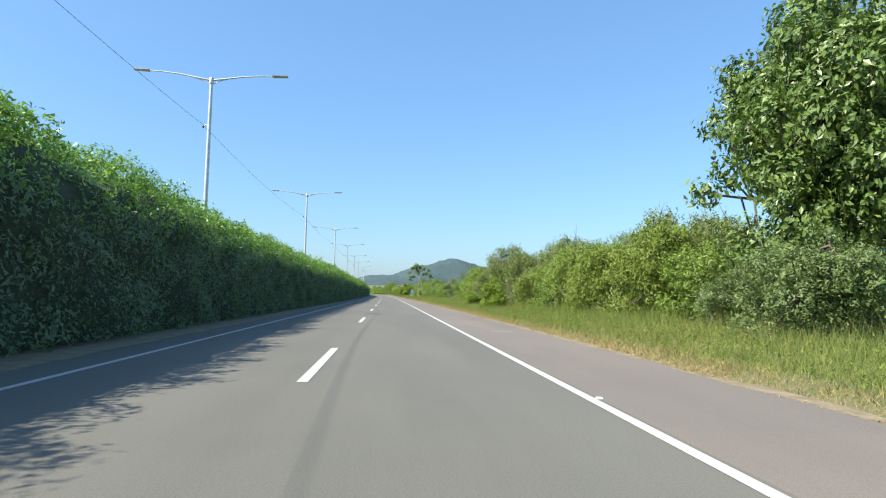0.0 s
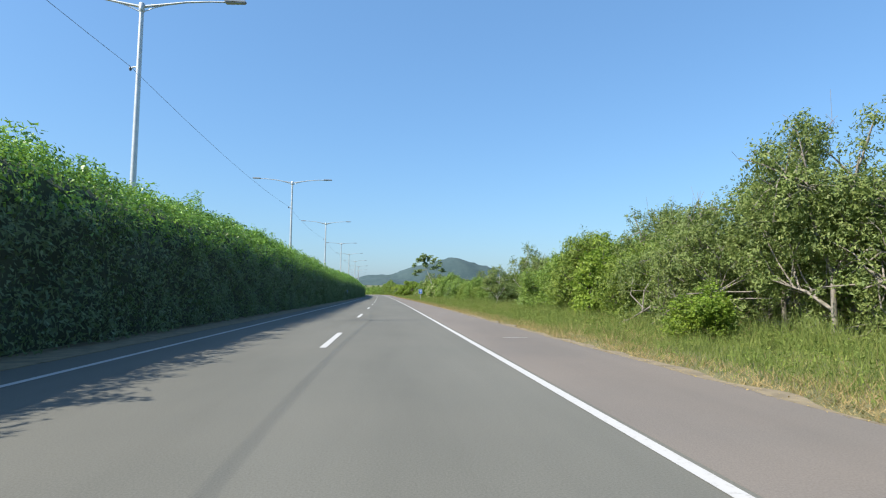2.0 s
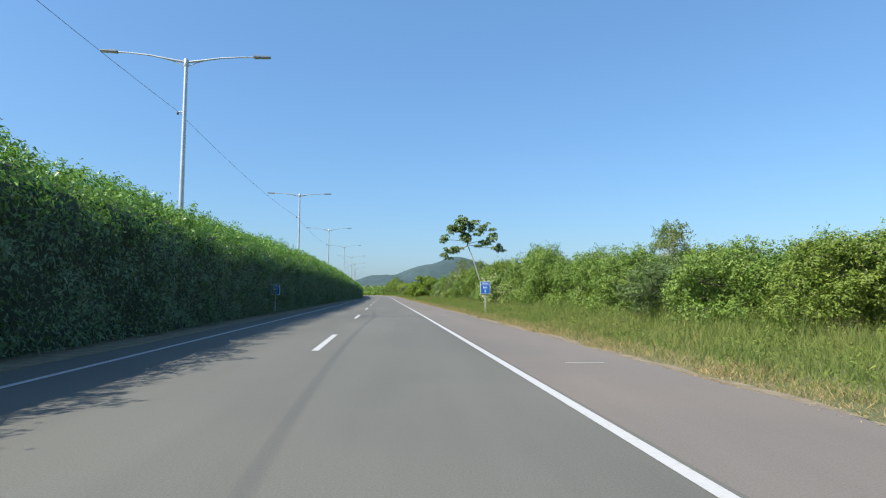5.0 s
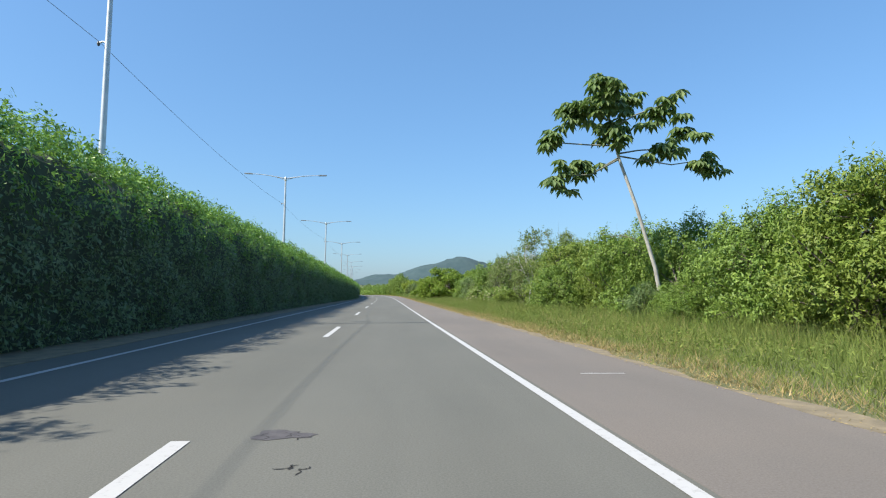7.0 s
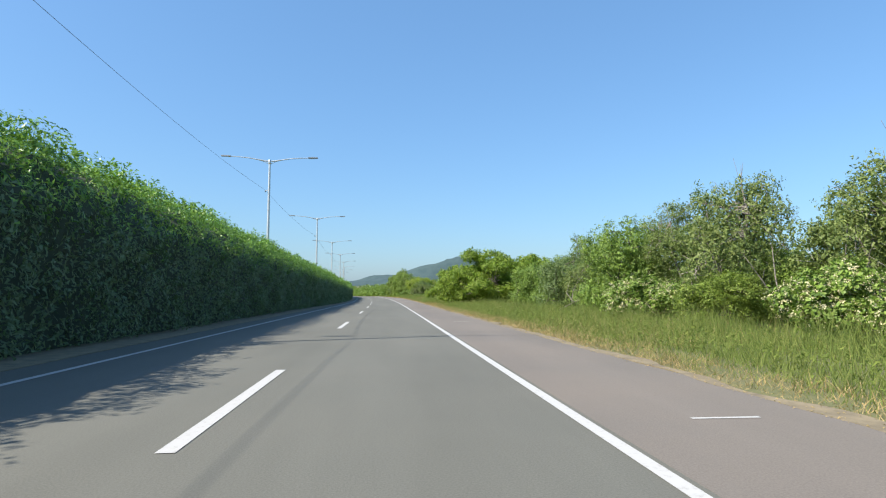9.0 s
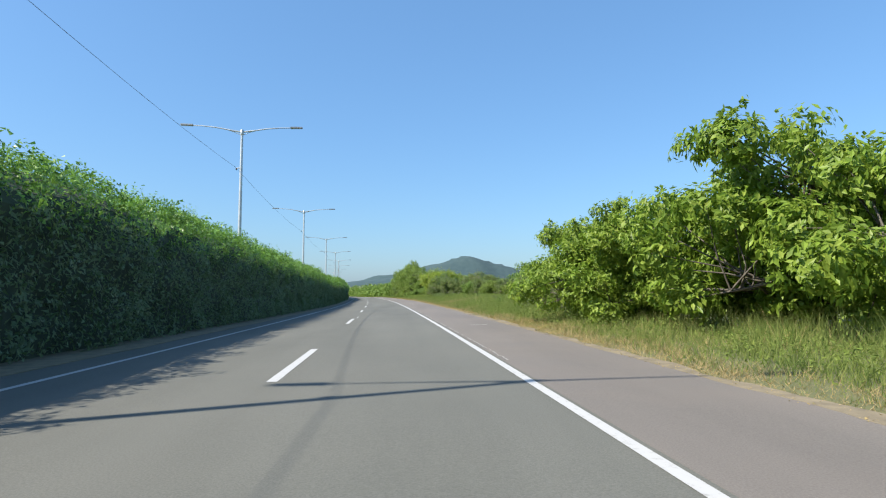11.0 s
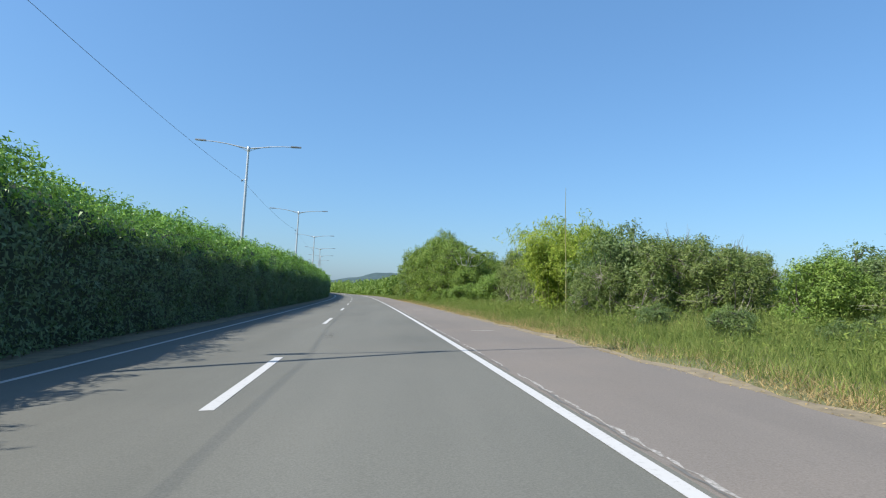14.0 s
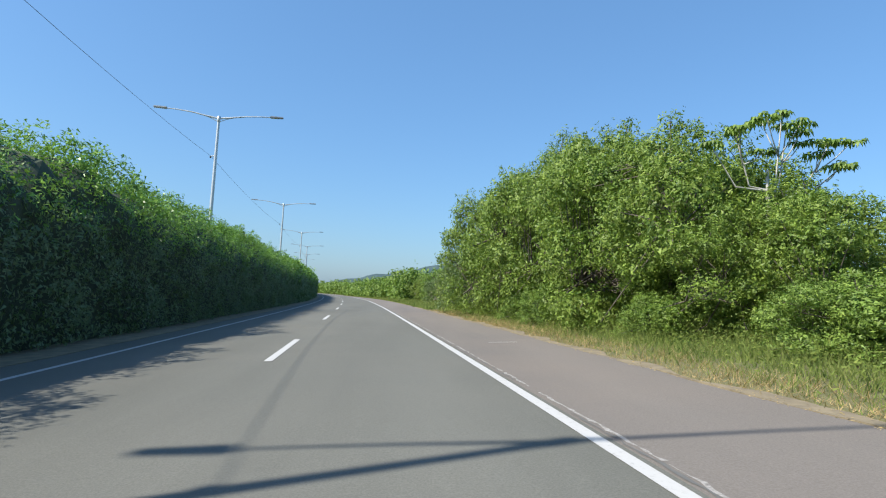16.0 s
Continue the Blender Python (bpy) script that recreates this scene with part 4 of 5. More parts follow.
stem = tagged(new("bamboo"), "single tall bare bamboo cane above the clump", "bamboo")
part("culm", mesh_of("culm", *tube([place(333.2, 9.3, 0.0), place(333.1, 9.2, 2.0), place(332.9, 9.05, 3.6), place(332.7, 8.95, 5.15)], (0.026, 0.022, 0.017, 0.006), 7), M_CANE, True), M_CANE, stem)
for k, s, l, z, h in (("olive", 338.5, 12.6, 0.95, 0.95), ("deep", 341.5, 12.8, 1.02, 0.95), ("olive", 345, 13.2, 1.1, 1.0), ("olive", 349, 13.6, 1.05, 1.12), ("olive", 352.5, 13.4, 1.05, 1.12),
                      ("olive", 356, 13.6, 1.1, 1.12), ("scrub_tree", 350, 17.5, 0.8, 0.9), ("green", 358.5, 12.8, 0.95, 0.9), ("green2", 361, 13.6, 1.0, 0.95), ("green", 365, 16.0, 1.15, 1.05),
                      ("green", 362.0, 10.6, 0.75, 0.75)):
    put(k, s, l, z, h)
put("lush", 366.5, 11.0, 0.68, 0.92)
put("lush", 371.0, 10.6, 1.0, 1.06, 100)
put("lush", 375.0, 10.6, 1.06, 1.16, 200)
put("lush", 380.0, 10.6, 1.1, 1.26, 60)
put("lush", 385.0, 10.0, 1.07, 1.2, 300)
put("lush", 374, 15.0, 0.95, 1.0, 30)
put("lush", 382, 15.0, 0.95, 1.0, 150)
put("deep", 390.5, 9.0, 1.15, 1.1)
put("green", 363.5, 9.6, 0.55, 0.8)
for k, s, l, z, h in (("green", 368.2, 8.6, 0.4, 0.85), ("lime", 371.5, 8.2, 0.4, 0.8), ("green2", 374.5, 8.0, 0.42, 0.85), ("green", 378, 8.0, 0.42, 0.8), ("lime", 382, 7.9, 0.4, 0.85)):
    put(k, s, l, z, h)
put("cecropia_bare", 367.7, 11.25, 1.0, 1.0, 0)
rng = np.random.default_rng(6)
s = 22.0
while s < 262:
    k = ("green", "lime", "olive", "deep", "green2")[int(rng.integers(0, 5))]
    big = 1.32 if s < 42 else 1.18 if s < 75 else 1.12 if s < 110 else 0.98
    put(k, s, 18.0 + rng.normal(0, 0.5), big * rng.uniform(0.92, 1.1), 1.0)
    s += 4.4
for s in range(339, 364, 4):
    put(("olive", "deep", "green")[s % 3], s, 17.2, 1.15, 1.0)
rng = np.random.default_rng(5)
s = 395.0
while s < 430:
    for l in (10.8, 14.5):
        k = ("green", "lime", "deep", "green2", "olive")[int(rng.integers(0, 5))]
        put(k, s + rng.normal(0, 0.6), l + rng.normal(0, 0.5), rng.uniform(0.85, 1.1), 1.0)
    s += 4.2

# the low growth of the open stretch, and the trees where the road bends away
rng = np.random.default_rng(7)
for _ in range(46):
    s, l = rng.uniform(276, 330), rng.uniform(9.5, 20)
    put(("green", "olive", "lime", "deep", "green2")[int(rng.integers(0, 5))], s, l, rng.uniform(0.16, 0.3) * (0.7 + l / 40), rng.uniform(0.6, 1.0))
for k, s, l, z, h in (("olive", 336, 14.6, 0.9, 0.95), ("green", 340, 15.4, 0.95, 0.95), ("lime", 333, 16.4, 0.85, 0.95), ("olive", 338, 20, 1.05, 0.95), ("green2", 344, 15.6, 1.0, 0.95), ("deep", 331, 20.5, 0.9, 0.9),
                      ("olive", 342, 20.5, 1.1, 0.95), ("lime", 347, 15.0, 0.95, 0.95), ("green", 334.5, 22.5, 1.0, 0.9)):
    put(k, s, l, z, h)
put("deep", 397, 10.8, 1.1, 1.15)
put("deep", 402.5, 11.4, 1.05, 1.1)


def thicket():
    """The far scrub and trees that line the bend, too many and too distant to tell apart."""
    rng = np.random.default_rng(9)
    chunks = []
    for s in np.arange(432, 730, 5.2):
        for l, tall in ((10.5, 3.6), (14.5, 4.2), (20, 5.2), (27, 5.6), (38, 5.0), (52, 4.5)):
            if l > 30 and s < 500:
                continue
            h = tall * rng.uniform(0.95, 1.5)
            x, y, z = place(s + rng.normal(0, 0.8), l + rng.normal(0, 1.0), 0.0)
            blobs = [((x + c[0], y + c[1], z + c[2]), r) for c, r in bush_blobs(rng, 5.0, 4.8, h, 24, 0.5, 1.0)]
            chunks.append(blob_leaves(blobs, 6 if s < 500 else 2.5, 0.28 if s < 500 else 0.42, rng))
    return join(chunks)


tagged(part("thicket", mesh_of("thicket", *thicket(), M_GREEN), M_GREEN), "dense green thicket lining the road's bend", "thicket", kind="stuff")


# ---- grass and weeds ----
def blades(n, s0, s1, l0, l1, h0, h1, width, seed, lean=0.35, power=1.0, patchy=-9.0):
    """Corners and faces of single grass blades, taller away from the road; patchy above -1 leaves bare stretches."""
    rng = np.random.default_rng(seed)
    s = rng.uniform(s0, s1, n)
    u = rng.random(n) ** power
    l = l0 + (l1 - l0) * u
    stand = np.sin(s * 0.41 + 2.0 * np.sin(s * 0.13)) + 0.6 * np.sin(s * 1.27 + l * 1.1) + 0.4 * np.sin(l * 2.3 - s * 0.7) + rng.normal(0, 0.25, n) > patchy
    s, u, l, n = s[stand], u[stand], l[stand], int(stand.sum())
    tuft = np.sin(s * 1.7 + 1.3 * np.sin(l * 2.1)) * np.sin(l * 2.6 + s * 0.6)
    h = (h0 + (h1 - h0) * u ** 1.4) * rng.uniform(0.5, 1.2, n) * (1 + 0.35 * tuft)
    w = width * rng.uniform(0.6, 1.4, n)
    a, b = rng.uniform(0, 6.28, n), rng.uniform(0, 6.28, n)
    off = h * lean * rng.uniform(0.2, 1.6, n)
    x, y, z = place(s, l, np.interp(l, (6.0, 6.6, 8), (-0.05, 0.0, 0.03)) - 0.03)
    base = np.stack([x, y, z], -1)
    d = np.stack([np.cos(a), np.sin(a), 0 * a], -1) * w[:, None] / 2
    tip = base + np.stack([np.cos(b) * off, np.sin(b) * off, h], -1)
    return np.stack([base - d, base + d, tip], 1).reshape(-1, 3), np.arange(3 * n).reshape(n, 3)


def weeds(n, s0, s1, l0, l1, h, leaf, seed, long=3.2):
    """Leafy weeds: upright tufts of long leaves."""
    rng = np.random.default_rng(seed)
    cs = []
    for _ in range(n):
        s, l = rng.uniform(s0, s1), rng.uniform(l0, l1)
        hh = h * rng.uniform(0.5, 1.15)
        k = 26
        zz = rng.uniform(0.05, hh, k)
        q = np.stack(place(s + rng.normal(0, 0.24, k), l + rng.normal(0, 0.24, k), zz), -1)
        cs.append(q)
    c = np.concatenate(cs)
    return leaves_at(c, np.tile((0, 0, 0.7), (len(c), 1)), leaf, rng, long, 0.8, -0.8, 3)


GREEN_STRIPS = [blades(130000, -4, 395, 6.4, 8.4, 0.08, 0.34, 0.011, 86, 0.7, 0.7), blades(210000, 2, 275, 6.6, 11.8, 0.14, 0.85, 0.014, 71, 0.5, 0.75), blades(90000, 275, 395, 6.55, 11.8, 0.16, 0.8, 0.015, 72, 0.5, 0.75),
                blades(170000, 272, 340, 6.65, 20, 0.26, 1.0, 0.013, 83, 0.45, 0.85), blades(30000, 395, 560, 6.2, 10, 0.25, 0.5, 0.06, 73)]
tagged(part("verge_grass", mesh_of("verge_grass", *join(GREEN_STRIPS), M_GRASS), M_GRASS), "uneven green roadside grass on the verge", "grass", kind="stuff")
DRY_STRIPS = [blades(90000, -4, 395, 6.12, 8.6, 0.06, 0.34, 0.009, 87, 0.9, 1.2, 0.25), blades(9000, 296.5, 301.5, 7.4, 10.5, 0.25, 0.6, 0.011, 88, 0.7), blades(150000, -4, 395, 6.02, 7.3, 0.05, 0.2, 0.01, 74, 1.3, 1.4),
              blades(60000, -4, 395, 5.94, 6.7, 0.02, 0.1, 0.014, 84, 2.2, 1.0, -0.6), blades(30000, 262, 345, 6.2, 7.5, 0.06, 0.22, 0.01, 85, 1.2, 1.0, 0.3), blades(40000, -4, 395, 6.6, 10.5, 0.2, 0.75, 0.006, 75, 0.6, 1.0, -0.2)]
tagged(part("dry_grass", mesh_of("dry_grass", *join(DRY_STRIPS), M_STRAW), M_STRAW), "patchy dry tan grass fringe along the shoulder", "grass", kind="stuff")
WEED_STRIPS = [weeds(3600, 0, 275, 7.0, 11.8, 0.55, 0.032, 76, 2.4), weeds(3400, 274, 338, 7.3, 19, 0.8, 0.03, 77, 2.8), weeds(1300, 334, 395, 7.2, 11.5, 0.55, 0.032, 78, 2.4)]
tagged(part("verge_weeds", mesh_of("verge_weeds", *join(WEED_STRIPS), M_WEED), M_WEED), "leafy green weeds among the verge grass", "weeds", kind="stuff")


def litter():
    rng = np.random.default_rng(79)
    n = 16000
    s, l = rng.uniform(-4, 400, n), 6.02 + np.abs(rng.normal(0, 0.25, n)) - 0.12
    c = np.stack(place(s, l, 0.015 + 0 * s), -1)
    return leaves_at(c, np.tile((0, 0, 1.0), (n, 1)), 0.015, rng, 2.2, 0.3)


tagged(part("leaf_litter", mesh_of("leaf_litter", *litter(), M_STRAW), M_STRAW), "pale dry leaf litter along the shoulder edge", "leaf litter", kind="stuff")


# ---- distance ----
def hill(name, label, az, dist, width, height, seed, skew=0.0, deep=500):
    """A wooded hill: a rounded ridge with spurs, far off at a bearing from the start."""
    rng = np.random.default_rng(seed)
    u = np.linspace(-1, 1, 70)
    w = np.linspace(-1, 1, 24)
    g_u, g_w = np.meshgrid(u, w, indexing="ij")
    ridge = np.exp(-((g_u - skew) / 0.42) ** 2) + 0.35 * np.exp(-((g_u + 0.55) / 0.3) ** 2) + 0.25 * np.exp(-((g_u - 0.65) / 0.25) ** 2)
    z = height * ridge * np.cos(g_w * math.pi / 2) ** 0.8 * (1 - g_u ** 8)
    z += rng.normal(0, height * 0.012, z.shape) * (z > 5) + height * 0.03 * np.sin(g_u * 23 + 3 * g_w) * (z > 5)
    a = radians(az)
    x = dist * math.sin(a) + g_u * width / 2 * math.cos(a) + g_w * deep / 2 * math.sin(a)
    y = dist * math.cos(a) - g_u * width / 2 * math.sin(a) + g_w * deep / 2 * math.cos(a)
    v = np.stack([x, y, z - 8], -1).reshape(-1, 3)
    n, m = g_u.shape
    i = np.arange(n * m).reshape(n, m)
    f = np.stack([i[:-1, :-1], i[1:, :-1], i[1:, 1:], i[:-1, 1:]], -1).reshape(-1, 4)
    return tagged(part(name, mesh_of(name, v, f, M_HAZY_HILL, True), M_HAZY_HILL), label, "hill", kind="structure")


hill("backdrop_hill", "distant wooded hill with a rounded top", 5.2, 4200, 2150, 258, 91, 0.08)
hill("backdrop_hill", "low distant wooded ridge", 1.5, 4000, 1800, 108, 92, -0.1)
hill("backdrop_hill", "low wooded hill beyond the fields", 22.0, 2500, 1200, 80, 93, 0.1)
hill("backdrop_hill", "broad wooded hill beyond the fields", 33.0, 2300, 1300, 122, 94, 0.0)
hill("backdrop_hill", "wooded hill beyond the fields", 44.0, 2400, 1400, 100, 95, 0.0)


def woods():
    rng = np.random.default_rng(96)
    blobs = []
    for _ in range(420):
        s, l = rng.uniform(250, 900), rng.uniform(45, 420)
        r = rng.uniform(1.4, 3.0)
        x, y, z = place(s, l, float(rise(s, l)) + r * rng.uniform(0.5, 1.3))
        blobs.append(((x, y, z), r))
    for _ in range(260):
        s, l = rng.uniform(520, 900), rng.choice((-1, 1)) * rng.uniform(14, 45) + 3
        r = rng.uniform(1.4, 2.8)
        x, y, z = place(s, l, float(rise(s, l)) + r * rng.uniform(0.6, 1.4))
        blobs.append(((x, y, z), r))
    chunks = [blob_leaves([b], 3.4, 0.5, rng, 1.4, corners=3) for b in blobs]
    return join(chunks)


def far_scrub():
    rng = np.random.default_rng(97)
    chunks = []
    for i in range(900):
        s, l = rng.uniform(285, 640), 26 + (40 if i < 220 else 200) * rng.random() ** 1.4
        near = l < 75 and s < 470
        r = rng.uniform(0.5, 1.25) if near else rng.uniform(0.8, 1.8)
        x, y, z = place(s, l, float(rise(s, l)) + r * rng.uniform(0.1, 0.7))
        chunks.append(blob_leaves([((x, y, z), r)], 34 if near else 6, 0.13 if near else 0.34, rng, 1.5, corners=3))
    return join(chunks)


tagged(part("far_scrub", mesh_of("far_scrub", *far_scrub(), M_DEEP), M_DEEP), "low dark green scrub over the far fields", "scrub", kind="stuff")


def back_scrub():
    """The scrub behind the first rows beside the road."""
    rng = np.random.default_rng(99)
    chunks = []
    for _ in range(650):
        s, l = rng.uniform(-40, 290), 21 + 110 * rng.random() ** 1.3
        r = rng.uniform(0.45, 1.0) if s > 255 else rng.uniform(0.8, 1.9)
        x, y, z = place(s, l, float(rise(s, l)) + r * rng.uniform(0.2, 0.8))
        near = s > 240
        chunks.append(blob_leaves([((x, y, z), r)], 40 if near else 9, 0.11 if near else 0.24, rng, 1.5, corners=3))
    return join(chunks)


tagged(part("back_scrub", mesh_of("back_scrub", *back_scrub(), M_GREEN), M_GREEN), "green scrub spreading behind the roadside bushes", "scrub", kind="stuff")
tagged(part("far_woods", mesh_of("far_woods", *woods(), M_DEEP), M_DEEP), "scattered dark green trees over the far fields", "woods", kind="stuff")


def house():
    ob = tagged(new("house"), "long white building with a red tiled roof on the hillside", "house")
    bm = bmesh.new()
    bmesh.ops.create_cube(bm, size=1.0, matrix=pose(0, 0, 3.6) @ Matrix.Diagonal((30, 10, 8.4, 1)))
    part("wall", bm, M_WHITE, ob, "white rendered wall")
    me = bpy.data.meshes.new("roof")
    me.from_pydata([(-16, -6, 7.7), (16, -6, 7.7), (16, 6, 7.7), (-16, 6, 7.7), (-13, 0, 9.3), (13, 0, 9.3)], [], [(0, 1, 5, 4), (2, 3, 4, 5), (0, 4, 3), (1, 2, 5), (3, 2, 1, 0)])
    me.materials.append(M_TILE)
    part("roof", me, M_TILE, ob, "red tiled hipped roof")
    for z in (2.6, 5.8):
        for k in range(7):
            bm = bmesh.new()
            bmesh.ops.create_cube(bm, size=1.0, matrix=pose(-12.6 + 4.2 * k, -5.02, z) @ Matrix.Diagonal((1.5, 0.12, 1.3, 1)))
            part("window", bm, M_DARK, ob, "dark window")
    return ob


house().matrix_basis = spot(808.0, 876.0, float(rise(0, 876.0)) - 0.3, -38)


def palm():
    rng = np.random.default_rng(98)
    ob = tagged(new("palm_tree"), "tall palm tree far off above the bushes", "palm tree", "palms in the distance")
    part("trunk", mesh_of("trunk", *tube([(0, 0, -0.2), (0.1, 0, 3), (0.2, 0.1, 6), (0.2, 0.1, 8.5)], (0.2, 0.16, 0.13, 0.12), 8), M_BARK, True), M_BARK, ob)
    chunks = []
    for k in range(18):
        w, e = 6.28 * k / 18 + rng.uniform(-0.2, 0.2), rng.uniform(-0.3, 1.0)
        prev = np.array((0.2, 0.1, 8.5))
        d = np.array((math.cos(w), math.sin(w), e))
        for j in range(6):
            nxt = prev + d * 0.42
            d = d - (0, 0, 0.22)
            side = np.array((-math.sin(w), math.cos(w), -0.35)) * 0.55 * (1 - j / 8)
            v = np.array([prev, prev + side, nxt + side * 0.8, nxt, prev, nxt, nxt - side * 0.8 - (0, 0, 0.3), prev - side - (0, 0, 0.3)])
            chunks.append((v, np.array([(0, 1, 2, 3), (4, 5, 6, 7)])))
            prev = nxt
    part("crown", mesh_of("crown", *join(chunks), M_DEEP), M_DEEP, ob)
    return ob


first_palm = palm()
first_palm.matrix_basis = spot(690, 52.0)
for s, l, t, k in ((702, 30, 40, 1.1), (715, 18, 90, 0.95), (730, 36, 200, 1.15), (745, 26, 300, 1.0), (770, 44, 10, 1.2)):
    copy_thing(first_palm, spot(s, l + 32, 0, t, k))


# ---- signs ----
def letters(text, size, x, y, z, mat, parent, name):
    """Raised lettering on a sign's face, centred at x, standing upright and facing -y."""
    c = bpy.data.curves.new(name, "FONT")
    c.body, c.size, c.align_x, c.align_y, c.extrude, c.offset = text, size, "CENTER", "CENTER", 0.0015, 0.004
    tmp = bpy.data.objects.new(name, c)
    scene.collection.objects.link(tmp)
    me = bpy.data.meshes.new_from_object(tmp)
    bpy.data.objects.remove(tmp)
    me.transform(pose(x, y, z, 90))
    me.materials.clear()
    me.materials.append(mat)
    return part(name, me, mat, parent)


def panel(bm, x0, x1, z0, z1, y0, y1, r):
    """A plate with rounded corners in the x-z plane."""
    pts = []
    for cx, cz, a0 in ((x1 - r, z1 - r, 0), (x0 + r, z1 - r, 90), (x0 + r, z0 + r, 180), (x1 - r, z0 + r, 270)):
        for k in range(5):
            a = radians(a0 + 22.5 * k)
            pts.append((cx + r * math.cos(a), cz + r * math.sin(a)))
    front = bm.faces.new([bm.verts.new((x, y0, z)) for x, z in pts])
    back = bmesh.ops.extrude_face_region(bm, geom=[front])
    for v in [g for g in back["geom"] if isinstance(g, bmesh.types.BMVert)]:
        v.co.y = y1
    bmesh.ops.recalc_face_normals(bm, faces=bm.faces[:])
    return bm


def sign(label, w, h, low, legible):
    ob = tagged(new("road_sign"), label, "road sign")
    bm = bmesh.new()
    bmesh.ops.create_cube(bm, size=1.0, matrix=pose(0, 0.05, (low + h) / 2 - 0.1) @ Matrix.Diagonal((0.075, 0.075, low + h, 1)))
    bmesh.ops.bevel(bm, geom=bm.edges[:], offset=0.008, segments=1, affect="EDGES")
    part("post", bm, M_POST, ob, "weathered grey post")
    z0, z1 = low, low + h
    board = part("board", panel(bmesh.new(), -w / 2, w / 2, z0, z1, -0.008, 0.008, 0.035), M_WHITE, ob, "white-edged board")
    e = 0.022
    cut = z1 - h * 0.27
    part("lower_field", panel(bmesh.new(), -w / 2 + e, w / 2 - e, z0 + e, cut - e / 2, -0.0115, -0.0085, 0.025), M_BLUE, board, "blue field")
    part("upper_field", panel(bmesh.new(), -w / 2 + e, w / 2 - e, cut + e / 2, z1 - e, -0.0115, -0.0085, 0.025), M_BLUE, board, "blue field")
    y = -0.0135
    if legible:
        letters("Acesso", h * 0.17, 0, y, (cut + z1) / 2, M_WHITE, board, "lettering")
        letters("km", h * 0.27, 0, y, z0 + h * 0.53, M_WHITE, board, "lettering")
        letters("5", h * 0.3, 0, y, z0 + h * 0.22, M_WHITE, board, "numeral")
    else:
        for x, z, ww, hh in ((0, (cut + z1) / 2, 0.6, 0.09), (-0.12, z0 + h * 0.52, 0.2, 0.16), (0.12, z0 + h * 0.52, 0.24, 0.16), (0, z0 + h * 0.22, 0.24, 0.2)):
            part("bar", panel(bmesh.new(), x * w - ww * w / 2, x * w + ww * w / 2, z - hh * h / 2, z + hh * h / 2, y - 0.001, y, 0.008), M_WHITE, board)
    return ob


sign("blue and white kilometre sign on a grey post in the verge", 0.6, 0.76, 1.2, True).matrix_basis = spot(146.2, 7.55, 0, -4)
sign("blue and white kilometre sign in the hedge's shade", 0.52, 0.64, 1.12, False).matrix_basis = spot(146.0, -5.02, 0, 6)


# ---- road marks and wear ----
for s in (19.4, 39.8, 59.3, 79.7, 100, 120.6, 143.6, 164, 184.1, 204.3, 224.6, 245, 266, 287, 307.4, 328.0, 347.9, 368.4):
    tagged(part("station_mark", strip("station_mark", s - 0.03, s + 0.03, 4.58, 5.28, 0.007, M_LINE, 0.06), M_LINE), "short white cross mark painted on the shoulder", "road marking", "station marks")
for ds, a, b in ((0.35, 4.62, 4.86), (0.55, 4.78, 4.92), (0.8, 4.5, 4.72), (1.0, 4.42, 4.62), (1.2, 4.44, 4.56)):
    tagged(part("paint_bar", strip("paint_bar", 307.4 + ds, 307.4 + ds + 0.06, a, b, 0.007, M_LINE, 0.06), M_LINE), "smudged white paint bar on the shoulder", "road marking", "paint bars")

for k in range(3):
    tagged(part("paint_bar", strip("paint_bar", 303.45 + 0.18 * k, 303.63 + 0.18 * k, 4.7 - 0.07 * k, 4.76 - 0.07 * k, 0.007, M_LINE, 0.1), M_LINE), "smudged white paint bar on the shoulder", "road marking", "paint bars")


def stain(s, l, a, b, seed):
    """A thin irregular dark patch on the asphalt."""
    rng = np.random.default_rng(seed)
    w = np.arange(0, 6.28, 0.22)
    r = 1 + 0.25 * np.sin(3 * w + seed) + rng.normal(0, 0.08, len(w))
    v = np.stack(place(s + a * r * np.sin(w), l + b * r * np.cos(w), 0.0035 + 0 * w), -1)
    v = np.concatenate([v, np.stack(place(s, l, 0.0035), -1)[None]])
    n = len(w)
    k = np.arange(n)
    return mesh_of("stain", v, np.stack([k, (k + 1) % n, np.full(n, n)], -1), M_STAIN)


for s, l, a, b, seed in ((272.0, 0.85, 0.3, 0.38, 1), (160.3, 0.75, 0.16, 0.25, 2), (150.6, 4.9, 0.13, 0.07, 3), (151.9, 5.1, 0.1, 0.06, 4)):
    tagged(part("stain", stain(s, l, a, b, seed), M_STAIN), "dull dark stain on the asphalt", "stain", kind="stuff")
tagged(part("old_dash", strip("old_dash", 274.3, 276.6, 0.15, 0.18, 0.006, M_LINE, 0.3, 0, 0.015), M_LINE), "thin leftover streak of white paint by a dash", "road marking", kind="stuff")


def road_stud():
    bm = bmesh.new()
    bmesh.ops.create_cube(bm, size=1.0, matrix=pose(0, 0, 0.008) @ Matrix.Diagonal((0.075, 0.08, 0.018, 1)))
    for v in bm.verts:
        if v.co.z > 0:
            v.co.x *= 0.7
            v.co.y *= 0.6
    me = bpy.data.meshes.new("road_stud")
    bm.to_mesh(me)
    bm.free()
    me.materials.append(M_WHITE)
    return me


STUD = road_stud()
for s in (6.85,):
    ob = tagged(new("road_stud", STUD), "small pale road stud beside the edge line", "road stud", "road studs")
    ob.matrix_basis = spot(s, 3.62)


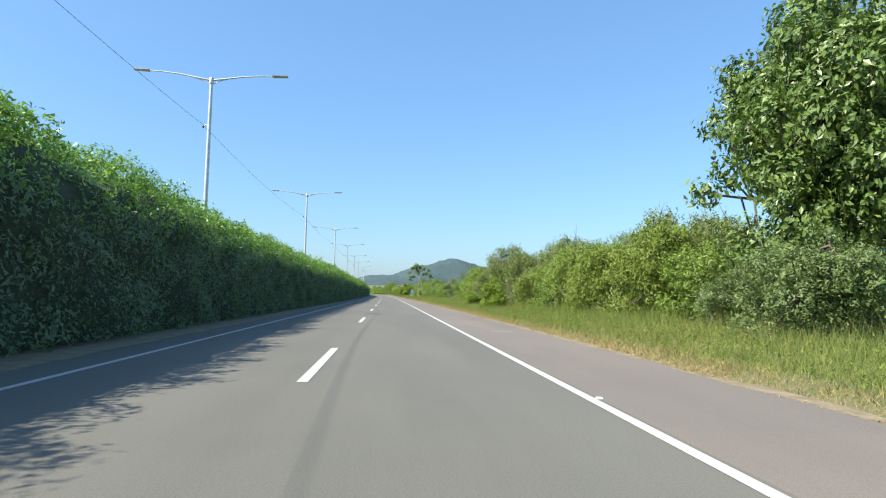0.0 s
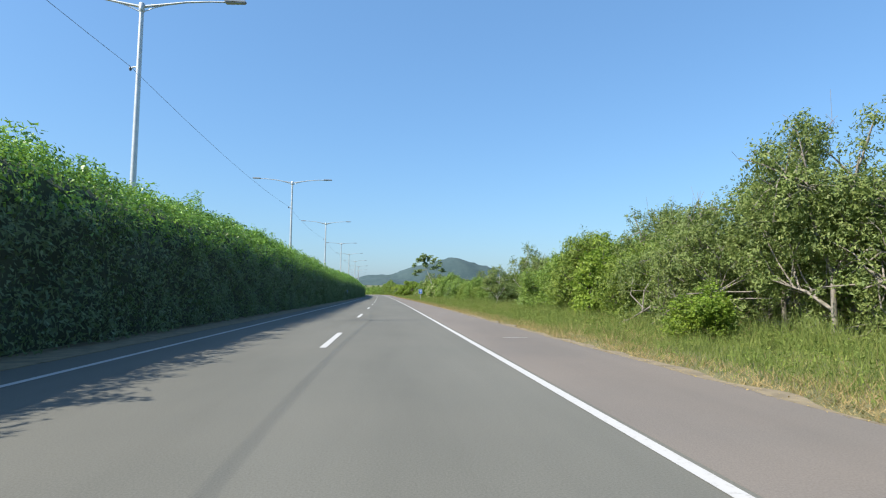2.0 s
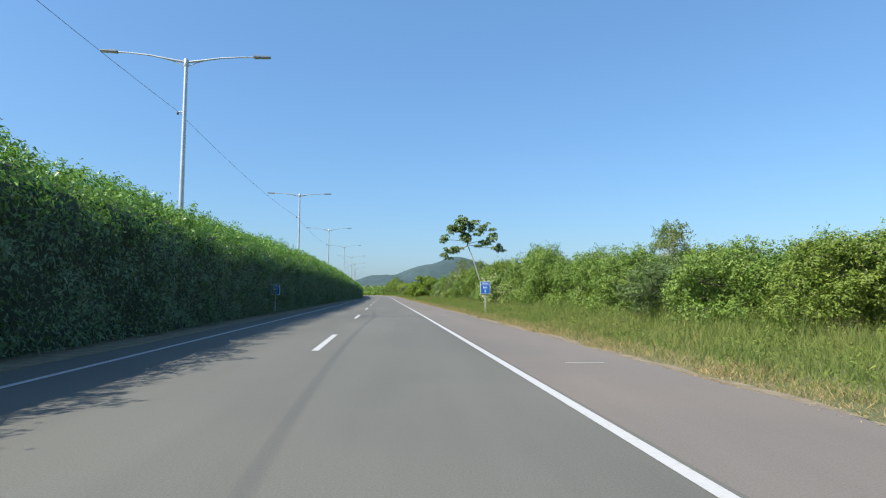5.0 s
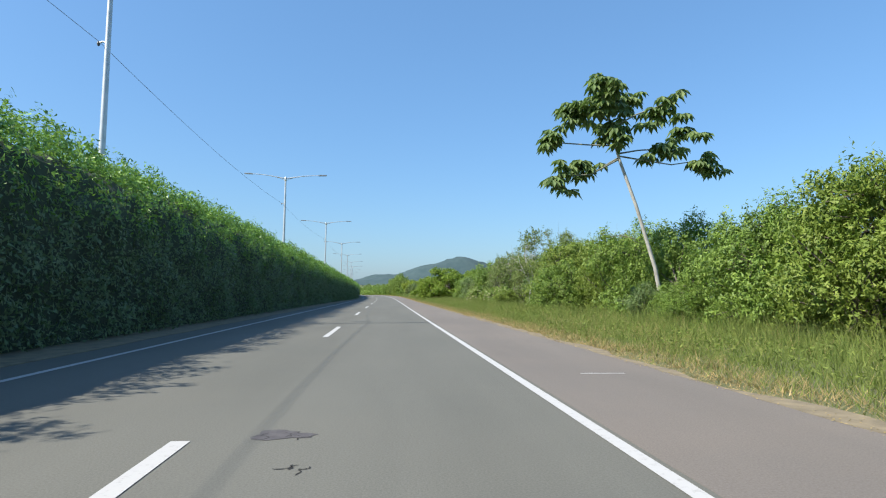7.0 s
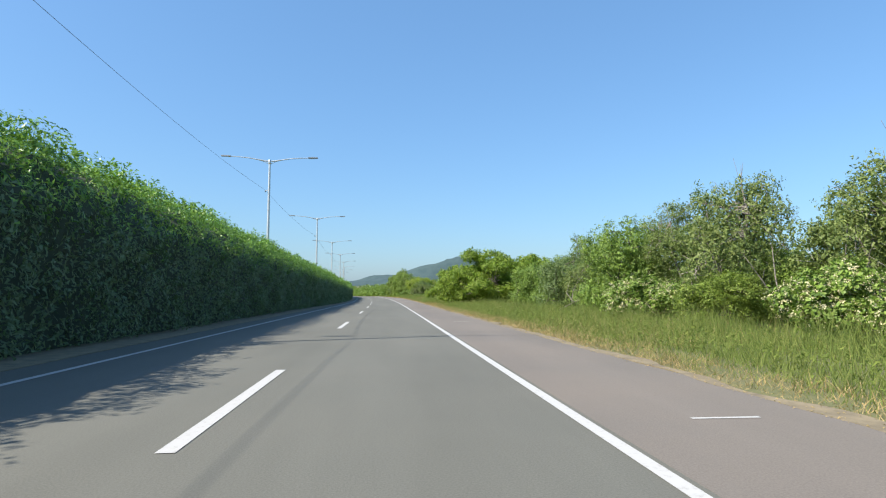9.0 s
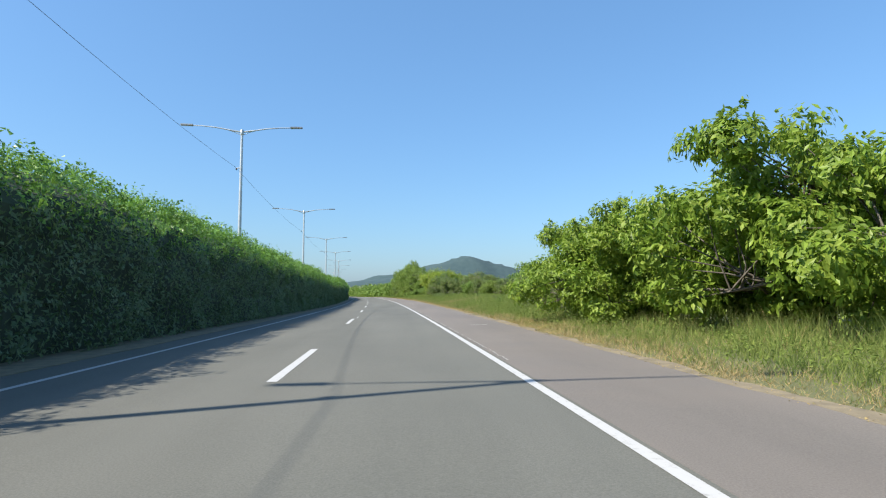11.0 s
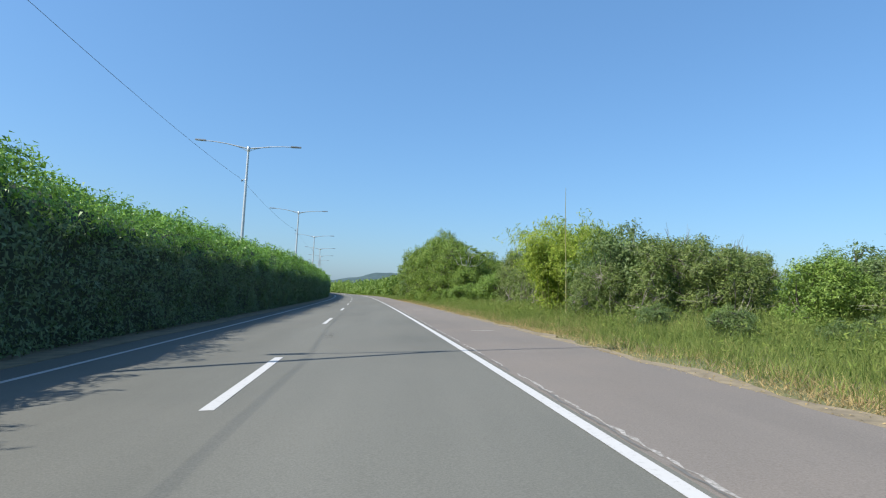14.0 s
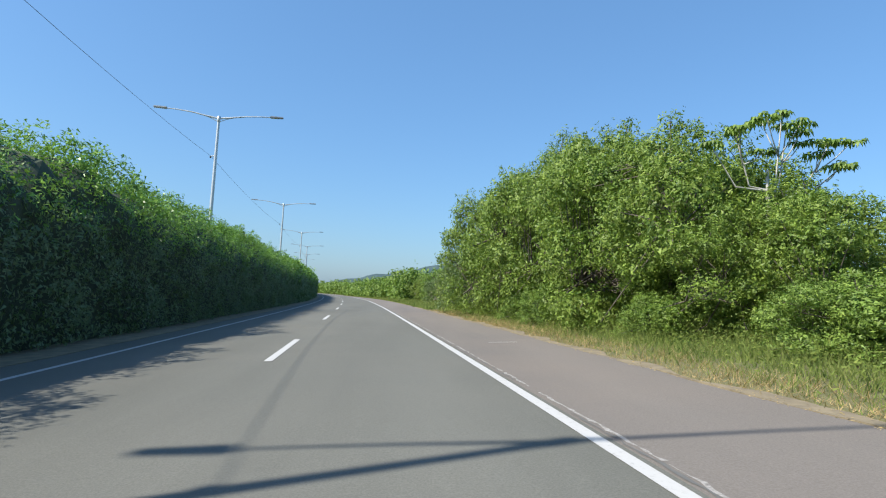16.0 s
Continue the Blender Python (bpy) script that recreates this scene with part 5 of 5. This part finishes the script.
def crack(s, l, length, turn, seed):
    """A jagged open crack in the asphalt: a thin dark ribbon that branches."""
    rng = np.random.default_rng(seed)
    chunks = []
    for b in range(4):
        q = np.array((s + rng.uniform(-0.25, 0.25) * length, l + rng.uniform(-0.2, 0.2)))
        a = radians(turn + rng.uniform(-50, 50))
        n = 9
        pts = [q]
        for _ in range(n):
            a += rng.normal(0, 0.55)
            q = q + np.array((math.cos(a), math.sin(a))) * length / n * (0.6 if b else 1)
            pts.append(q)
        pts = np.array(pts)
        w = np.concatenate([[0.002], rng.uniform(0.002, 0.008, n - 1), [0.002]])
        t = np.gradient(pts, axis=0)
        t /= np.linalg.norm(t, axis=1)[:, None]
        nn = np.stack([-t[:, 1], t[:, 0]], -1) * w[:, None]
        v = np.concatenate([np.stack(place(p[:, 0], p[:, 1], 0.004 + 0 * p[:, 0]), -1) for p in (pts - nn, pts + nn)])
        k = np.arange(n)
        chunks.append((v, np.stack([k, k + 1, k + n + 2, k + n + 1], -1)))
    return mesh_of("crack", *join(chunks), M_CRACK)


for s, l, k, t, seed in ((327.1, 0.6, 0.6, 10, 1), (327.6, 0.5, 0.35, 80, 2), (328.2, 0.55, 0.4, 40, 6), (160.2, 0.72, 0.32, 30, 3), (159.3, 0.85, 0.22, 70, 4), (326.5, 0.52, 0.4, 60, 5)):
    tagged(part("crack", crack(s, l, k, t, seed), M_CRACK), "jagged dark crack in the lane's asphalt", "crack", kind="stuff")


def seam(s0, s1, l, w, mat, seed, gaps):
    """A rough joint along the road, broken into stretches."""
    rng = np.random.default_rng(seed)
    chunks, s = [], s0
    while s < s1:
        n = rng.uniform(0.8, 3.5)
        k = np.arange(s, s + n, 0.13)
        if len(k) > 1:
            ww = w * rng.uniform(0.15, 1.4, len(k))
            lo = l + rng.normal(0, w * 0.3, len(k))
            v = np.concatenate([np.stack(place(k, lo - ww / 2, 0.006 + 0 * k), -1), np.stack(place(k, lo + ww / 2, 0.006 + 0 * k), -1)])
            i = np.arange(len(k) - 1)
            chunks.append((v, np.stack([i, i + len(k), i + len(k) + 1, i + 1], -1)))
        s += n + rng.exponential(gaps)
    return mesh_of("seam", *join(chunks), mat)


tagged(part("shoulder_seam", seam(255, 400, 3.71, 0.04, M_SEAM, 1, 0.3), M_SEAM), "crumbling pale joint between lane and shoulder", "road joint", kind="stuff")
tagged(part("shoulder_seam", seam(255, 400, 3.66, 0.035, M_TAR, 2, 0.4), M_TAR), "dark worn joint between lane and shoulder", "road joint", kind="stuff")
